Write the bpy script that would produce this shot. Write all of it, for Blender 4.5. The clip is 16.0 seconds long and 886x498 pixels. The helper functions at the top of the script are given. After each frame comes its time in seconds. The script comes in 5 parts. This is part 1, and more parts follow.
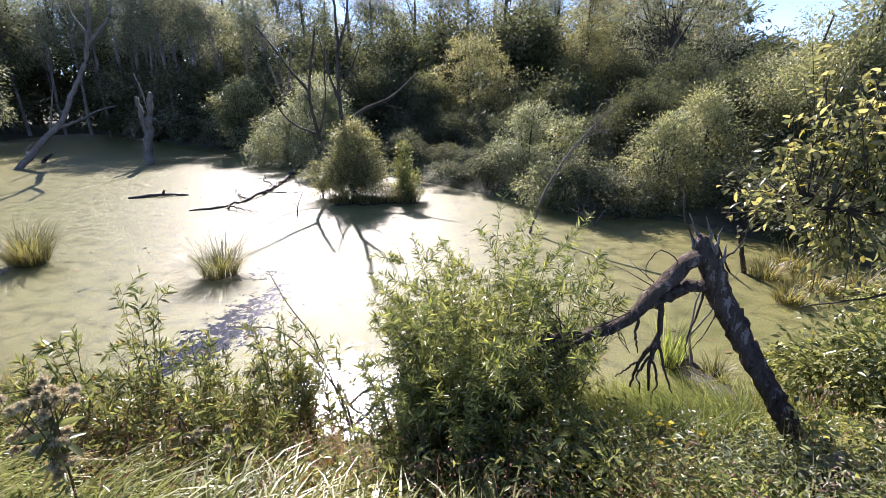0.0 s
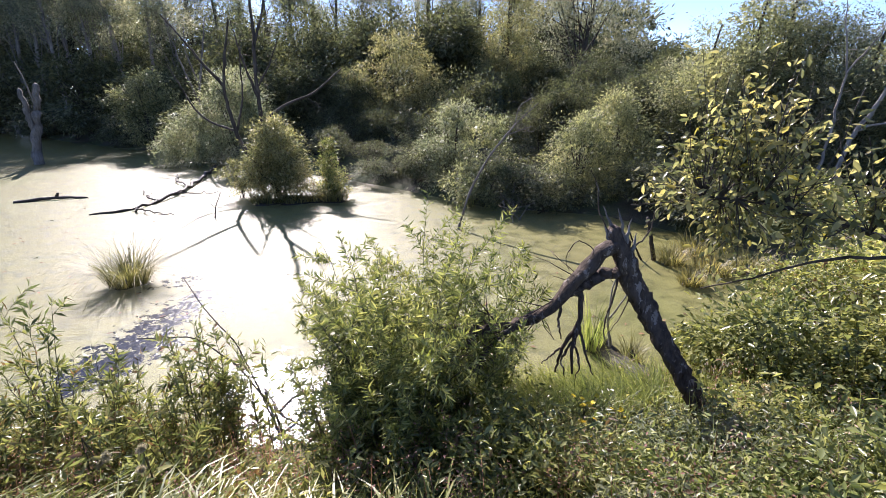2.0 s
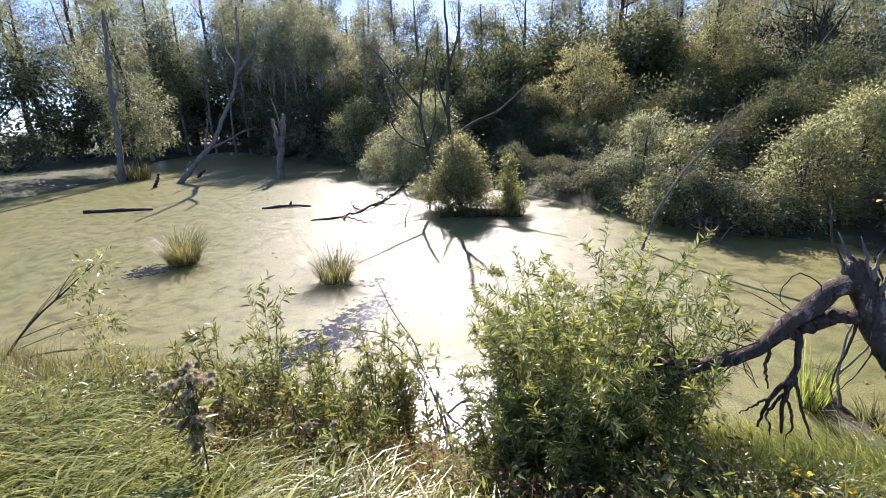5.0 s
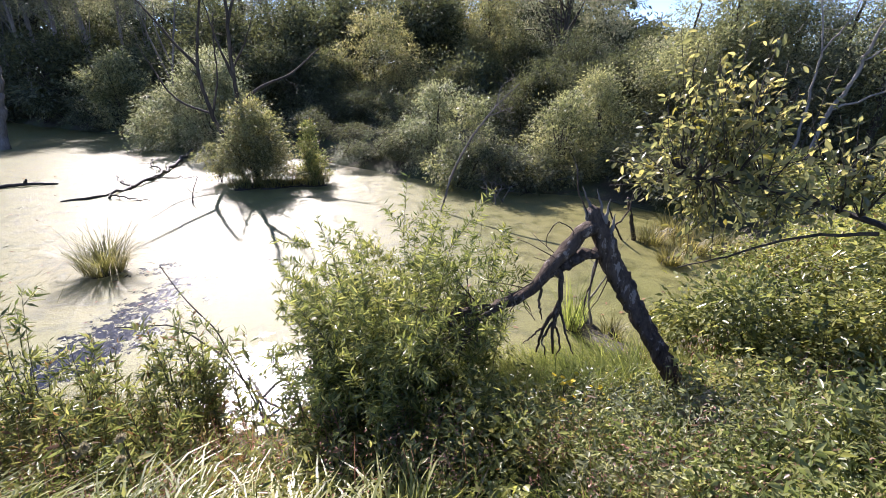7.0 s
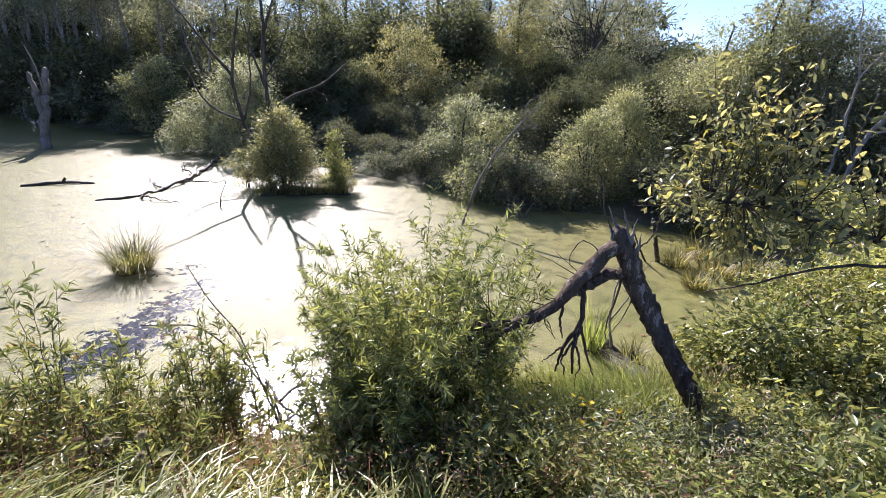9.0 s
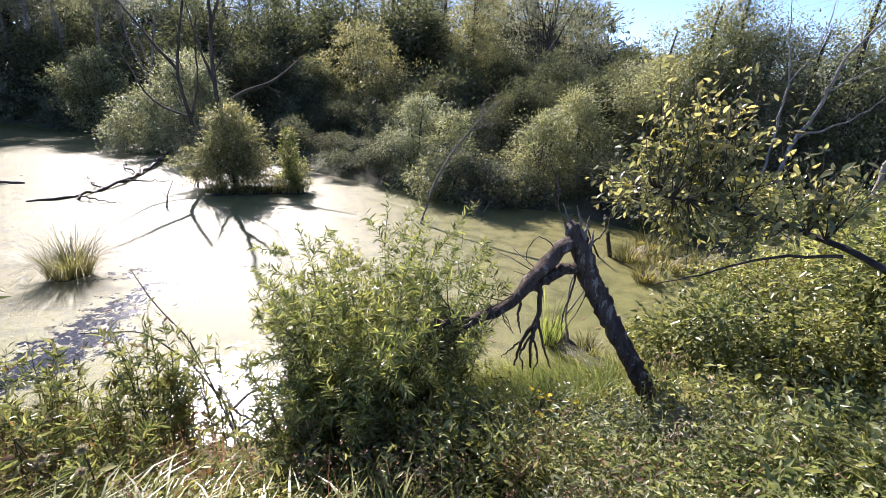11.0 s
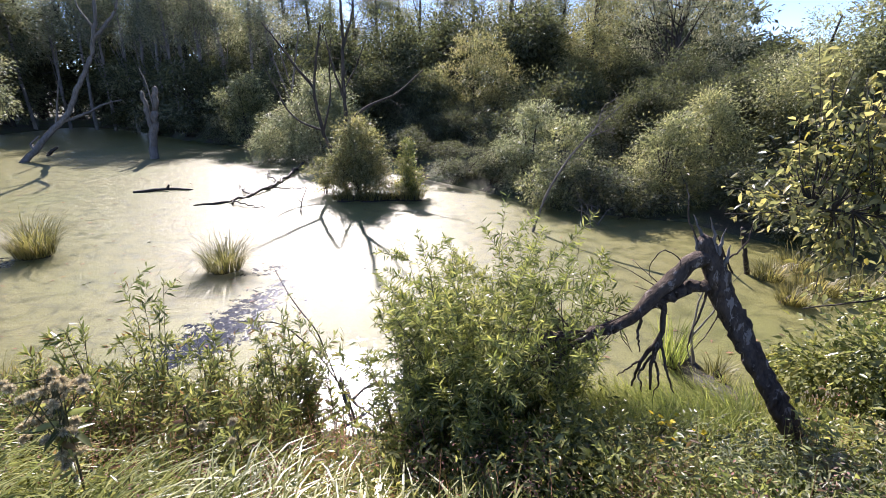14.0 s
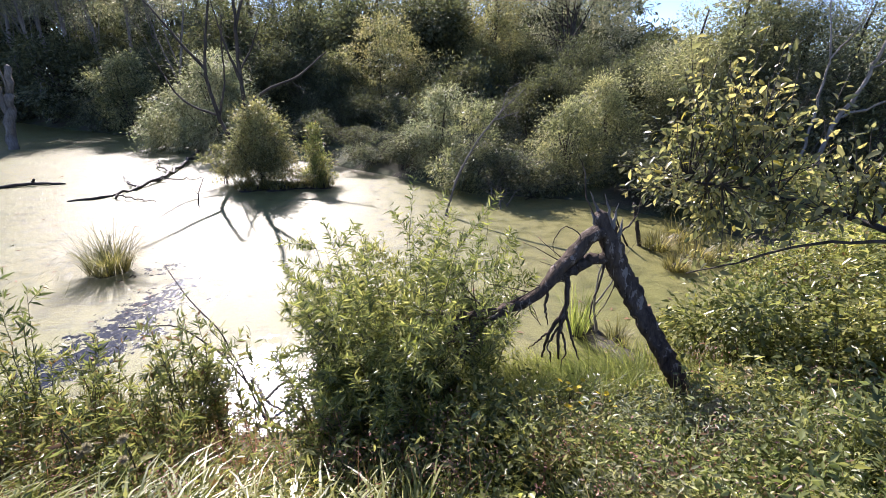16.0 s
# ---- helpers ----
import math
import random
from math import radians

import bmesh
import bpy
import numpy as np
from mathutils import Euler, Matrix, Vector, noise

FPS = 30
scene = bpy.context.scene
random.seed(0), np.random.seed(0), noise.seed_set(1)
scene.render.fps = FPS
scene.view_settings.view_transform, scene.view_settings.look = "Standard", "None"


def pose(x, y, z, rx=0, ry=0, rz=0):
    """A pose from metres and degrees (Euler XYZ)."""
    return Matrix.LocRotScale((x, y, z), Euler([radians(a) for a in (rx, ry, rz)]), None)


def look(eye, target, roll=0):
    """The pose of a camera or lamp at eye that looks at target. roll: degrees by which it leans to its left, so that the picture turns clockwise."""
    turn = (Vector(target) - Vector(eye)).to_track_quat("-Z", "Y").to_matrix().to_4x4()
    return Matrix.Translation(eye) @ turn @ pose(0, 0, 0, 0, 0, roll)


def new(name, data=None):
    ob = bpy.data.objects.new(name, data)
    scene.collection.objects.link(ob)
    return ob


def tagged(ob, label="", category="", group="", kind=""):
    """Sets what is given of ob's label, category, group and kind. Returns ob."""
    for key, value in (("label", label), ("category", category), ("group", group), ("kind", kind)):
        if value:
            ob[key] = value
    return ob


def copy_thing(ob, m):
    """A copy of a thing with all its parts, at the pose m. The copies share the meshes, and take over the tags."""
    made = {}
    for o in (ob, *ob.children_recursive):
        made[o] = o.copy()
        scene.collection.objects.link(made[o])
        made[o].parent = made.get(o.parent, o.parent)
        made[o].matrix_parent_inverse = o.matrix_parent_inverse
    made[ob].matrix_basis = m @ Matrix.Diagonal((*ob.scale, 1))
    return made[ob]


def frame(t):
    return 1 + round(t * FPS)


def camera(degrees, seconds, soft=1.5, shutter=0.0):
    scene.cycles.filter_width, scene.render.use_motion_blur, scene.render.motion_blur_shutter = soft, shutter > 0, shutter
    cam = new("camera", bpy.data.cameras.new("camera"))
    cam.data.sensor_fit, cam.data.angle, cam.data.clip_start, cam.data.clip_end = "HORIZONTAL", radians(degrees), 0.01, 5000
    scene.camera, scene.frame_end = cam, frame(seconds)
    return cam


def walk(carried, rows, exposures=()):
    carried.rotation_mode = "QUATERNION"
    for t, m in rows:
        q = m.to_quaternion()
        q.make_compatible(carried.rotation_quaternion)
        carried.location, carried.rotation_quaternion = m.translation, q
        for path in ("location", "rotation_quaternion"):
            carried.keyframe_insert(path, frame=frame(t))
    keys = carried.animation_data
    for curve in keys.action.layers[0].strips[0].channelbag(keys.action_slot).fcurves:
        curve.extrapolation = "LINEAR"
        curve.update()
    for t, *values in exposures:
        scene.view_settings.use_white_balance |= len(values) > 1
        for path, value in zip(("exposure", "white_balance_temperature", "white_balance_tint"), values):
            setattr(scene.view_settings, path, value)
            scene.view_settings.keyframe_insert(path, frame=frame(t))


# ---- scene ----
# camera: a hand-held phone on the bank, turning left and right
cam = camera(87.08, 16.0, soft=0.6)


def held(x, y, z, turn, tilt, lean):
    return pose(x, y, z, 90 + tilt, 0, turn) @ pose(0, 0, 0, 0, 0, lean)


WALK = [
    (0.0, -0.015, 0.003, 3.204, 0.0, -18.3, -1.0), (0.5, -0.012, 0.005, 3.209, 2.63, -17.12, -1.61),
    (1.0, -0.011, 0.006, 3.202, 6.98, -15.85, -2.3), (1.5, -0.006, 0.008, 3.2, 0.36, -17.4, -1.22),
    (2.0, 0.005, -0.003, 3.195, -8.93, -18.65, -0.1), (2.5, 0.009, -0.007, 3.184, -17.24, -19.35, 0.85),
    (3.0, 0.005, -0.023, 3.185, -22.61, -19.66, 1.73), (3.5, -0.012, -0.017, 3.191, -15.55, -19.18, 0.41),
    (4.0, -0.012, -0.001, 3.209, -0.99, -17.86, -2.44), (4.2, -0.012, 0.003, 3.208, 5.04, -17.01, -3.31),
    (5.1, 0.0, -0.002, 3.204, 13.2, -16.3, -3.1),
    (6.3, 0.013, -0.009, 3.2, 1.54, -17.73, -1.38), (6.5, 0.022, -0.003, 3.199, -2.78, -18.83, -0.95),
    (7.0, 0.031, 0.003, 3.194, -10.99, -20.79, -0.23), (7.5, 0.028, 0.001, 3.195, -16.13, -22.18, 0.55),
    (8.0, 0.025, 0.003, 3.196, -16.94, -22.0, 0.71), (8.5, 0.007, 0.001, 3.203, -13.47, -20.46, 1.2),
    (8.7, 0.004, 0.002, 3.2, -11.25, -19.84, 1.29),
    (9.75, 0.006, 0.002, 3.197, -5.6, -18.8, 1.6),
    (10.8, 0.009, 0.001, 3.192, -11.07, -18.68, 2.01), (11.0, 0.012, 0.005, 3.188, -13.79, -19.22, 2.25),
    (11.5, 0.007, 0.006, 3.19, -15.6, -19.68, 2.21), (12.0, -0.007, 0.007, 3.195, -10.55, -18.59, 1.45),
    (12.5, -0.013, -0.002, 3.203, -3.02, -17.44, 0.77), (13.0, -0.013, -0.006, 3.202, -1.73, -17.37, 1.03),
    (13.5, -0.016, -0.007, 3.203, -3.2, -18.47, 0.65), (14.0, -0.029, -0.016, 3.208, 0.31, -18.58, -0.4),
    (14.5, -0.037, -0.018, 3.215, 5.93, -18.39, -0.89), (15.0, -0.008, 0.005, 3.201, 1.74, -19.38, 0.26),
    (15.5, 0.01, 0.007, 3.185, -5.58, -20.18, 0.5), (16.0, 0.018, 0.023, 3.181, -10.52, -20.3, 0.24),
]
walk(cam, [(r[0], held(*r[1:])) for r in WALK], exposures=[(0.0, 1.46, 6150, 24.0), (16.0, 1.46, 6150, 24.0)])

# light: a clear early-autumn sky, the sun ahead beyond the pond
SUN_AZ, SUN_EL = radians(-13.5), radians(36.3)
world = bpy.data.worlds.new("sky")
scene.world = world
world.use_nodes = True
wn = world.node_tree
sky = wn.nodes.new("ShaderNodeTexSky")
sky.sky_type, sky.sun_disc = "NISHITA", False
sky.sun_elevation, sky.sun_rotation = SUN_EL, SUN_AZ
sky.dust_density, sky.air_density, sky.ozone_density = 0.1, 0.65, 4.0
wn.links.new(sky.outputs[0], wn.nodes["Background"].inputs[0])
wn.nodes["Background"].inputs[1].default_value = 0.105
sun_data = bpy.data.lights.new("sun", "SUN")
sun_data.energy, sun_data.angle, sun_data.color = 5.0, radians(0.53), (1.0, 0.95, 0.86)
sun = new("sun", sun_data)
sun_way = Vector((math.sin(SUN_AZ) * math.cos(SUN_EL), math.cos(SUN_AZ) * math.cos(SUN_EL), math.sin(SUN_EL)))
sun.matrix_world = look(sun_way * 80, (0, 0, 0))


# ---- materials ----
def node_material(name):
    mat = bpy.data.materials.new(name)
    mat.use_nodes = True
    nt = mat.node_tree
    return mat, nt, nt.nodes["Principled BSDF"], nt.nodes["Material Output"]


def add(nt, kind, **values):
    node = nt.nodes.new(kind)
    for key, value in values.items():
        node.inputs[key.replace("_", " ")].default_value = value
    return node


def ramp(nt, source, *stops):
    node = nt.nodes.new("ShaderNodeValToRGB")
    els = node.color_ramp.elements
    while len(els) < len(stops):
        els.new(0.5)
    for el, (at, col) in zip(els, stops):
        el.position, el.color = at, (*col, 1) if len(col) == 3 else col
    nt.links.new(source, node.inputs[0])
    return node.outputs[0]


def mixed(nt, fac, a, b, kind="MIX"):
    node = nt.nodes.new("ShaderNodeMix")
    node.data_type, node.blend_type = "RGBA", kind
    for slot, val in ((0, fac), (6, a), (7, b)):
        if isinstance(val, (int, float)):
            node.inputs[slot].default_value = val
        elif isinstance(val, tuple):
            node.inputs[slot].default_value = (*val, 1)
        else:
            nt.links.new(val, node.inputs[slot])
    return node.outputs[2]


def position(nt):
    return nt.nodes.new("ShaderNodeNewGeometry").outputs["Position"]


def noise_of(nt, vector, scale, detail=3.0, rough=0.55):
    node = add(nt, "ShaderNodeTexNoise", Scale=scale, Detail=detail, Roughness=rough)
    nt.links.new(vector, node.inputs["Vector"])
    return node.outputs[0]


def bumped(nt, bsdf, height, strength, distance):
    node = add(nt, "ShaderNodeBump", Strength=strength, Distance=distance)
    nt.links.new(height, node.inputs["Height"])
    nt.links.new(node.outputs[0], bsdf.inputs["Normal"])


def leaf_material(name, dark, mid, light, odd=None, through_light=0.4, gloss=0.45, per_object=False, glow=(1.32, 1.36, 0.92)):
    """A living leaf: each one a little different, lit through from behind."""
    mat, nt, bsdf, out = node_material(name)
    if per_object:
        rnd = nt.nodes.new("ShaderNodeObjectInfo").outputs["Random"]
    else:
        rnd = nt.nodes.new("ShaderNodeNewGeometry").outputs["Random Per Island"]
    dark, mid, light = [(c[0] * 2.22 * k, c[1] * 1.56 * k, c[2] * 2.65 * k) for c, k in ((dark, 0.62), (mid, 0.95), (light, 1.12))]
    stops = [(0.0, dark), (0.45, mid), (0.9, light)]
    if odd:
        stops.append((0.965, odd))
    col = ramp(nt, rnd, *stops)
    patch = noise_of(nt, position(nt), 0.9, 2.0)
    tone = ramp(nt, patch, (0.3, (0.72, 0.78, 0.72)), (0.7, (1.2, 1.12, 0.95)))
    col = mixed(nt, 1.0, col, tone, "MULTIPLY")
    nt.links.new(col, bsdf.inputs["Base Color"])
    bsdf.inputs["Roughness"].default_value = gloss
    bsdf.inputs["Specular IOR Level"].default_value = 0.36
    tr = nt.nodes.new("ShaderNodeBsdfTranslucent")
    bright = mixed(nt, 1.0, col, glow, "MULTIPLY")
    nt.links.new(bright, tr.inputs["Color"])
    mix = nt.nodes.new("ShaderNodeMixShader")
    mix.inputs[0].default_value = through_light + 0.1
    nt.links.new(bsdf.outputs[0], mix.inputs[1])
    nt.links.new(tr.outputs[0], mix.inputs[2])
    nt.links.new(mix.outputs[0], out.inputs[0])
    return mat


def bark_material(name, dark, light, scale=14.0, rough=0.9, peel=None):
    mat, nt, bsdf, out = node_material(name)
    pos = position(nt)
    stretch = add(nt, "ShaderNodeMapping")
    stretch.inputs["Scale"].default_value = (1.0, 1.0, 0.22)
    nt.links.new(pos, stretch.inputs["Vector"])
    grain = noise_of(nt, stretch.outputs[0], scale, 6.0, 0.65)
    col = ramp(nt, grain, (0.3, dark), (0.72, light))
    if peel:
        patch = noise_of(nt, stretch.outputs[0], 17.0, 6.0, 0.7)
        mask = ramp(nt, patch, (0.57, (0, 0, 0)), (0.6, (1, 1, 1)))
        col = mixed(nt, mask, col, peel)
    else:
        blotch = ramp(nt, noise_of(nt, pos, 1.7, 2.0), (0.3, (0.7, 0.7, 0.7)), (0.7, (1.15, 1.12, 1.1)))
        col = mixed(nt, 1.0, col, blotch, "MULTIPLY")
    nt.links.new(col, bsdf.inputs["Base Color"])
    bsdf.inputs["Roughness"].default_value = rough
    bsdf.inputs["Specular IOR Level"].default_value = 0.2
    bumped(nt, bsdf, grain, 0.9, 0.025)
    return mat


M_OSIER = leaf_material("osier_leaf", (0.05, 0.09, 0.022), (0.092, 0.148, 0.034), (0.16, 0.225, 0.055), (0.22, 0.24, 0.06), 0.36, 0.24)
M_SHOOT = leaf_material("shoot_leaf", (0.05, 0.09, 0.024), (0.09, 0.143, 0.036), (0.15, 0.205, 0.054), (0.17, 0.1, 0.06), 0.38, 0.26)
M_ALDER = leaf_material("alder_leaf", (0.07, 0.108, 0.036), (0.112, 0.155, 0.052), (0.21, 0.25, 0.075), (0.24, 0.2, 0.05), 0.42, 0.22)
M_ALDER_ONE = leaf_material("alder_leaf_single", (0.07, 0.108, 0.036), (0.115, 0.16, 0.052), (0.21, 0.25, 0.075), (0.24, 0.2, 0.05), 0.42, 0.22, True)
M_WILLOW = leaf_material("grey_willow_leaf", (0.066, 0.103, 0.04), (0.102, 0.153, 0.057), (0.152, 0.213, 0.08), None, 0.42, 0.36)
M_TALL = leaf_material("tall_willow_leaf", (0.081, 0.127, 0.058), (0.124, 0.185, 0.083), (0.162, 0.226, 0.104), None, 0.42, 0.42, False, (1.3, 1.3, 1.0))
M_GOLD = leaf_material("turning_leaf", (0.08, 0.115, 0.042), (0.12, 0.167, 0.058), (0.168, 0.225, 0.082), (0.2, 0.16, 0.07), 0.4, 0.42, False, (1.34, 1.36, 0.86))
M_BUFF = leaf_material("buff_willow_leaf", (0.072, 0.115, 0.047), (0.11, 0.17, 0.07), (0.158, 0.236, 0.1), None, 0.38, 0.42, False, (1.3, 1.3, 0.92))
M_DARK = leaf_material("shade_leaf", (0.052, 0.084, 0.038), (0.083, 0.127, 0.057), (0.122, 0.18, 0.08), None, 0.38, 0.42)
# leaf colour set extra dark: the shade under the woods is in it
M_SHADE = leaf_material("shaded_undergrowth_leaf", (0.029, 0.046, 0.016), (0.044, 0.067, 0.023), (0.064, 0.096, 0.034), None, 0.26, 0.75)
# grey willow leaf with shade darkened into its colour and gloss taken off
M_SHADE_GREY = leaf_material("shaded_grey_willow_leaf", (0.04, 0.064, 0.026), (0.06, 0.092, 0.037), (0.088, 0.128, 0.052), None, 0.3, 0.7)
M_SHRUB = leaf_material("bank_shrub_leaf", (0.045, 0.08, 0.022), (0.088, 0.14, 0.034), (0.155, 0.215, 0.055), (0.19, 0.18, 0.06), 0.36, 0.24)
M_HERB = leaf_material("herb_leaf", (0.065, 0.115, 0.026), (0.11, 0.175, 0.037), (0.185, 0.25, 0.058), (0.18, 0.11, 0.07), 0.32, 0.38)
M_GRASS = leaf_material("long_grass", (0.075, 0.125, 0.02), (0.125, 0.195, 0.036), (0.195, 0.27, 0.065), (0.25, 0.26, 0.12), 0.38, 0.36)
M_SEDGE = leaf_material("sedge", (0.075, 0.135, 0.026), (0.12, 0.2, 0.038), (0.185, 0.27, 0.06), (0.2, 0.21, 0.1), 0.4, 0.38)
M_TUFT = leaf_material("water_sedge", (0.055, 0.078, 0.02), (0.09, 0.12, 0.03), (0.15, 0.18, 0.052), (0.22, 0.21, 0.1), 0.34, 0.45)
M_STRAW = leaf_material("dry_stalk", (0.12, 0.12, 0.06), (0.18, 0.18, 0.09), (0.25, 0.25, 0.13), None, 0.25, 0.7)
M_RUST = leaf_material("dry_dock", (0.08, 0.06, 0.03), (0.12, 0.085, 0.042), (0.17, 0.125, 0.065), None, 0.25, 0.7)
M_FLUFF = leaf_material("seed_fluff", (0.2, 0.26, 0.11), (0.25, 0.32, 0.135), (0.3, 0.38, 0.17), None, 0.3, 0.95, False, (1.0, 0.95, 0.9))
M_YELLOW = leaf_material("yellow_petal", (0.33, 0.33, 0.01), (0.38, 0.4, 0.015), (0.42, 0.45, 0.03), None, 0.3, 0.5)
M_STEM = bark_material("green_stem", (0.06, 0.06, 0.03), (0.13, 0.12, 0.06), 60.0, 0.7)
M_BARK = bark_material("tree_bark", (0.03, 0.025, 0.02), (0.11, 0.092, 0.076), 12.0)
M_DEAD = bark_material("dead_wood", (0.09, 0.08, 0.07), (0.25, 0.225, 0.2), 16.0)
M_PALE = bark_material("pale_dead_wood", (0.16, 0.145, 0.13), (0.36, 0.33, 0.3), 14.0)
M_WET = bark_material("wet_wood", (0.02, 0.016, 0.013), (0.07, 0.055, 0.045), 16.0, 0.55)
M_BROKEN = bark_material("broken_trunk_bark", (0.028, 0.02, 0.014), (0.115, 0.085, 0.066), 30.0, 0.9, (0.23, 0.19, 0.16))


def water_material():
    """Still water under a skin of duckweed, with a few torn openings."""
    mat, nt, bsdf, out = node_material("duckweed_water")
    pos = position(nt)
    fine = noise_of(nt, pos, 55.0, 3.0, 0.7)
    mid = noise_of(nt, pos, 3.2, 5.0, 0.62)
    big = noise_of(nt, pos, 0.28, 3.0)
    col = ramp(nt, fine, (0.33, (0.044, 0.042, 0.014)), (0.48, (0.152, 0.144, 0.053)), (0.68, (0.29, 0.27, 0.118)))
    col = mixed(nt, 1.0, col, ramp(nt, mid, (0.34, (0.58, 0.6, 0.55)), (0.54, (1.06, 1.05, 1.02))), "MULTIPLY")
    col = mixed(nt, 1.0, col, ramp(nt, big, (0.35, (0.92, 0.97, 0.85)), (0.65, (1.08, 1.04, 1.06))), "MULTIPLY")
    # dark drag lines where the skin has folded
    warp = add(nt, "ShaderNodeTexNoise", Scale=1.3, Detail=4.0)
    nt.links.new(pos, warp.inputs["Vector"])
    shifted = mixed(nt, 0.35, pos, warp.outputs["Color"], "ADD")
    cells = nt.nodes.new("ShaderNodeTexVoronoi")
    cells.feature = "DISTANCE_TO_EDGE"
    cells.inputs["Scale"].default_value = 1.4
    nt.links.new(shifted, cells.inputs["Vector"])
    line = ramp(nt, cells.outputs["Distance"], (0.0, (1, 1, 1)), (0.034, (0, 0, 0)))
    keep = ramp(nt, noise_of(nt, pos, 1.1, 2.0), (0.4, (0, 0, 0)), (0.5, (1, 1, 1)))
    line = mixed(nt, 1.0, line, keep, "MULTIPLY")
    col = mixed(nt, mixed(nt, 0.55, line, (0.0, 0.0, 0.0)), col, (0.05, 0.05, 0.022))
    nt.links.new(col, bsdf.inputs["Base Color"])
    rough = ramp(nt, mid, (0.3, (0.27, 0.27, 0.27)), (0.7, (0.44, 0.44, 0.44)))
    nt.links.new(rough, bsdf.inputs["Roughness"])
    bsdf.inputs["Specular IOR Level"].default_value = 0.17
    lay = add(nt, "ShaderNodeMapping")
    lay.inputs["Scale"].default_value = (0.45, 1.5, 1.0)
    nt.links.new(pos, lay.inputs["Vector"])
    crease = noise_of(nt, lay.outputs[0], 7.0, 6.0, 0.72)
    bumped(nt, bsdf, mixed(nt, 0.6, fine, crease), 0.9, 0.02)
    # openings
    wobble = mixed(nt, 1.0, pos, mixed(nt, 1.0, warp.outputs["Color"], (0.9, 0.9, 0.0), "MULTIPLY"), "ADD")
    nearest = None
    for x, y, r in ((-2.95, 7.5, 0.3), (-3.1, 7.07, 0.38), (-3.12, 6.62, 0.46), (-3.1, 6.13, 0.5), (-3.3, 5.65, 0.55), (-3.5, 5.3, 0.45), (-2.5, 7.6, 0.14), (-2.2, 6.9, 0.16), (-3.5, 8.3, 0.28), (-1.25, 4.9, 0.55), (-1.05, 4.25, 0.85), (-0.5, 4.5, 0.5), (-9.15, 8.6, 0.55), (-1.7, 8.3, 0.08)):
        d = nt.nodes.new("ShaderNodeVectorMath")
        d.operation = "DISTANCE"
        nt.links.new(wobble, d.inputs[0])
        d.inputs[1].default_value = (x + 0.45, y + 0.45, 0)
        over = nt.nodes.new("ShaderNodeMath")
        over.operation = "SUBTRACT"
        nt.links.new(d.outputs["Value"], over.inputs[0])
        over.inputs[1].default_value = r + 0.45
        if nearest is None:
            nearest = over.outputs[0]
        else:
            low = nt.nodes.new("ShaderNodeMath")
            low.operation = "MINIMUM"
            nt.links.new(nearest, low.inputs[0])
            nt.links.new(over.outputs[0], low.inputs[1])
            nearest = low.outputs[0]
    rag = nt.nodes.new("ShaderNodeMath")
    rag.operation = "MULTIPLY_ADD"
    nt.links.new(noise_of(nt, pos, 7.0, 5.0, 0.7), rag.inputs[0])
    rag.inputs[1].default_value = 2.6
    nt.links.new(nearest, rag.inputs[2])
    mask = ramp(nt, rag.outputs[0], (0.66, (1, 1, 1)), (0.72, (0, 0, 0)))
    wet = nt.nodes.new("ShaderNodeBsdfPrincipled")
    wet.inputs["Base Color"].default_value = (0.018, 0.017, 0.02, 1)
    wet.inputs["Roughness"].default_value = 0.2
    wet.inputs["IOR"].default_value = 1.33
    bumped(nt, wet, noise_of(nt, pos, 16.0, 2.0), 0.4, 0.025)
    mix = nt.nodes.new("ShaderNodeMixShader")
    nt.links.new(mask, mix.inputs[0])
    nt.links.new(bsdf.outputs[0], mix.inputs[1])
    nt.links.new(wet.outputs[0], mix.inputs[2])
    nt.links.new(mix.outputs[0], out.inputs[0])
    return mat


def ground_material():
    mat, nt, bsdf, out = node_material("bank_soil")
    pos = position(nt)
    fine = noise_of(nt, pos, 22.0, 6.0, 0.7)
    big = noise_of(nt, pos, 0.6, 4.0)
    soil = ramp(nt, fine, (0.3, (0.035, 0.028, 0.018)), (0.7, (0.11, 0.095, 0.055)))
    turf = ramp(nt, fine, (0.3, (0.035, 0.05, 0.016)), (0.7, (0.11, 0.13, 0.045)))
    col = mixed(nt, ramp(nt, big, (0.4, (0, 0, 0)), (0.6, (1, 1, 1))), soil, turf)
    nt.links.new(col, bsdf.inputs["Base Color"])
    bsdf.inputs["Roughness"].default_value = 0.95
    bumped(nt, bsdf, fine, 0.8, 0.05)
    return mat


M_WATER, M_GROUND = water_material(), ground_material()


# ---- mesh helpers ----
def fast_mesh(name, verts, faces, smooth=False):
    """One mesh from arrays of places and of faces that all have the same number of corners."""
    verts, faces = np.asarray(verts, np.float32), np.asarray(faces, np.int32)
    me = bpy.data.meshes.new(name)
    me.vertices.add(len(verts))
    me.vertices.foreach_set("co", verts.ravel())
    me.loops.add(faces.size)
    me.loops.foreach_set("vertex_index", faces.ravel())
    me.polygons.add(len(faces))
    me.polygons.foreach_set("loop_start", np.arange(len(faces), dtype=np.int32) * faces.shape[1])
    if smooth:
        me.polygons.foreach_set("use_smooth", np.ones(len(faces), bool))
    me.update(calc_edges=True)
    me.validate()
    return me


def part(name, me, material, parent=None, label=""):
    if isinstance(me, tuple):
        me = fast_mesh(name, *me)
    if not me.materials:
        me.materials.append(material)
    ob = new(name, me)
    ob.parent = parent
    return tagged(ob, label)


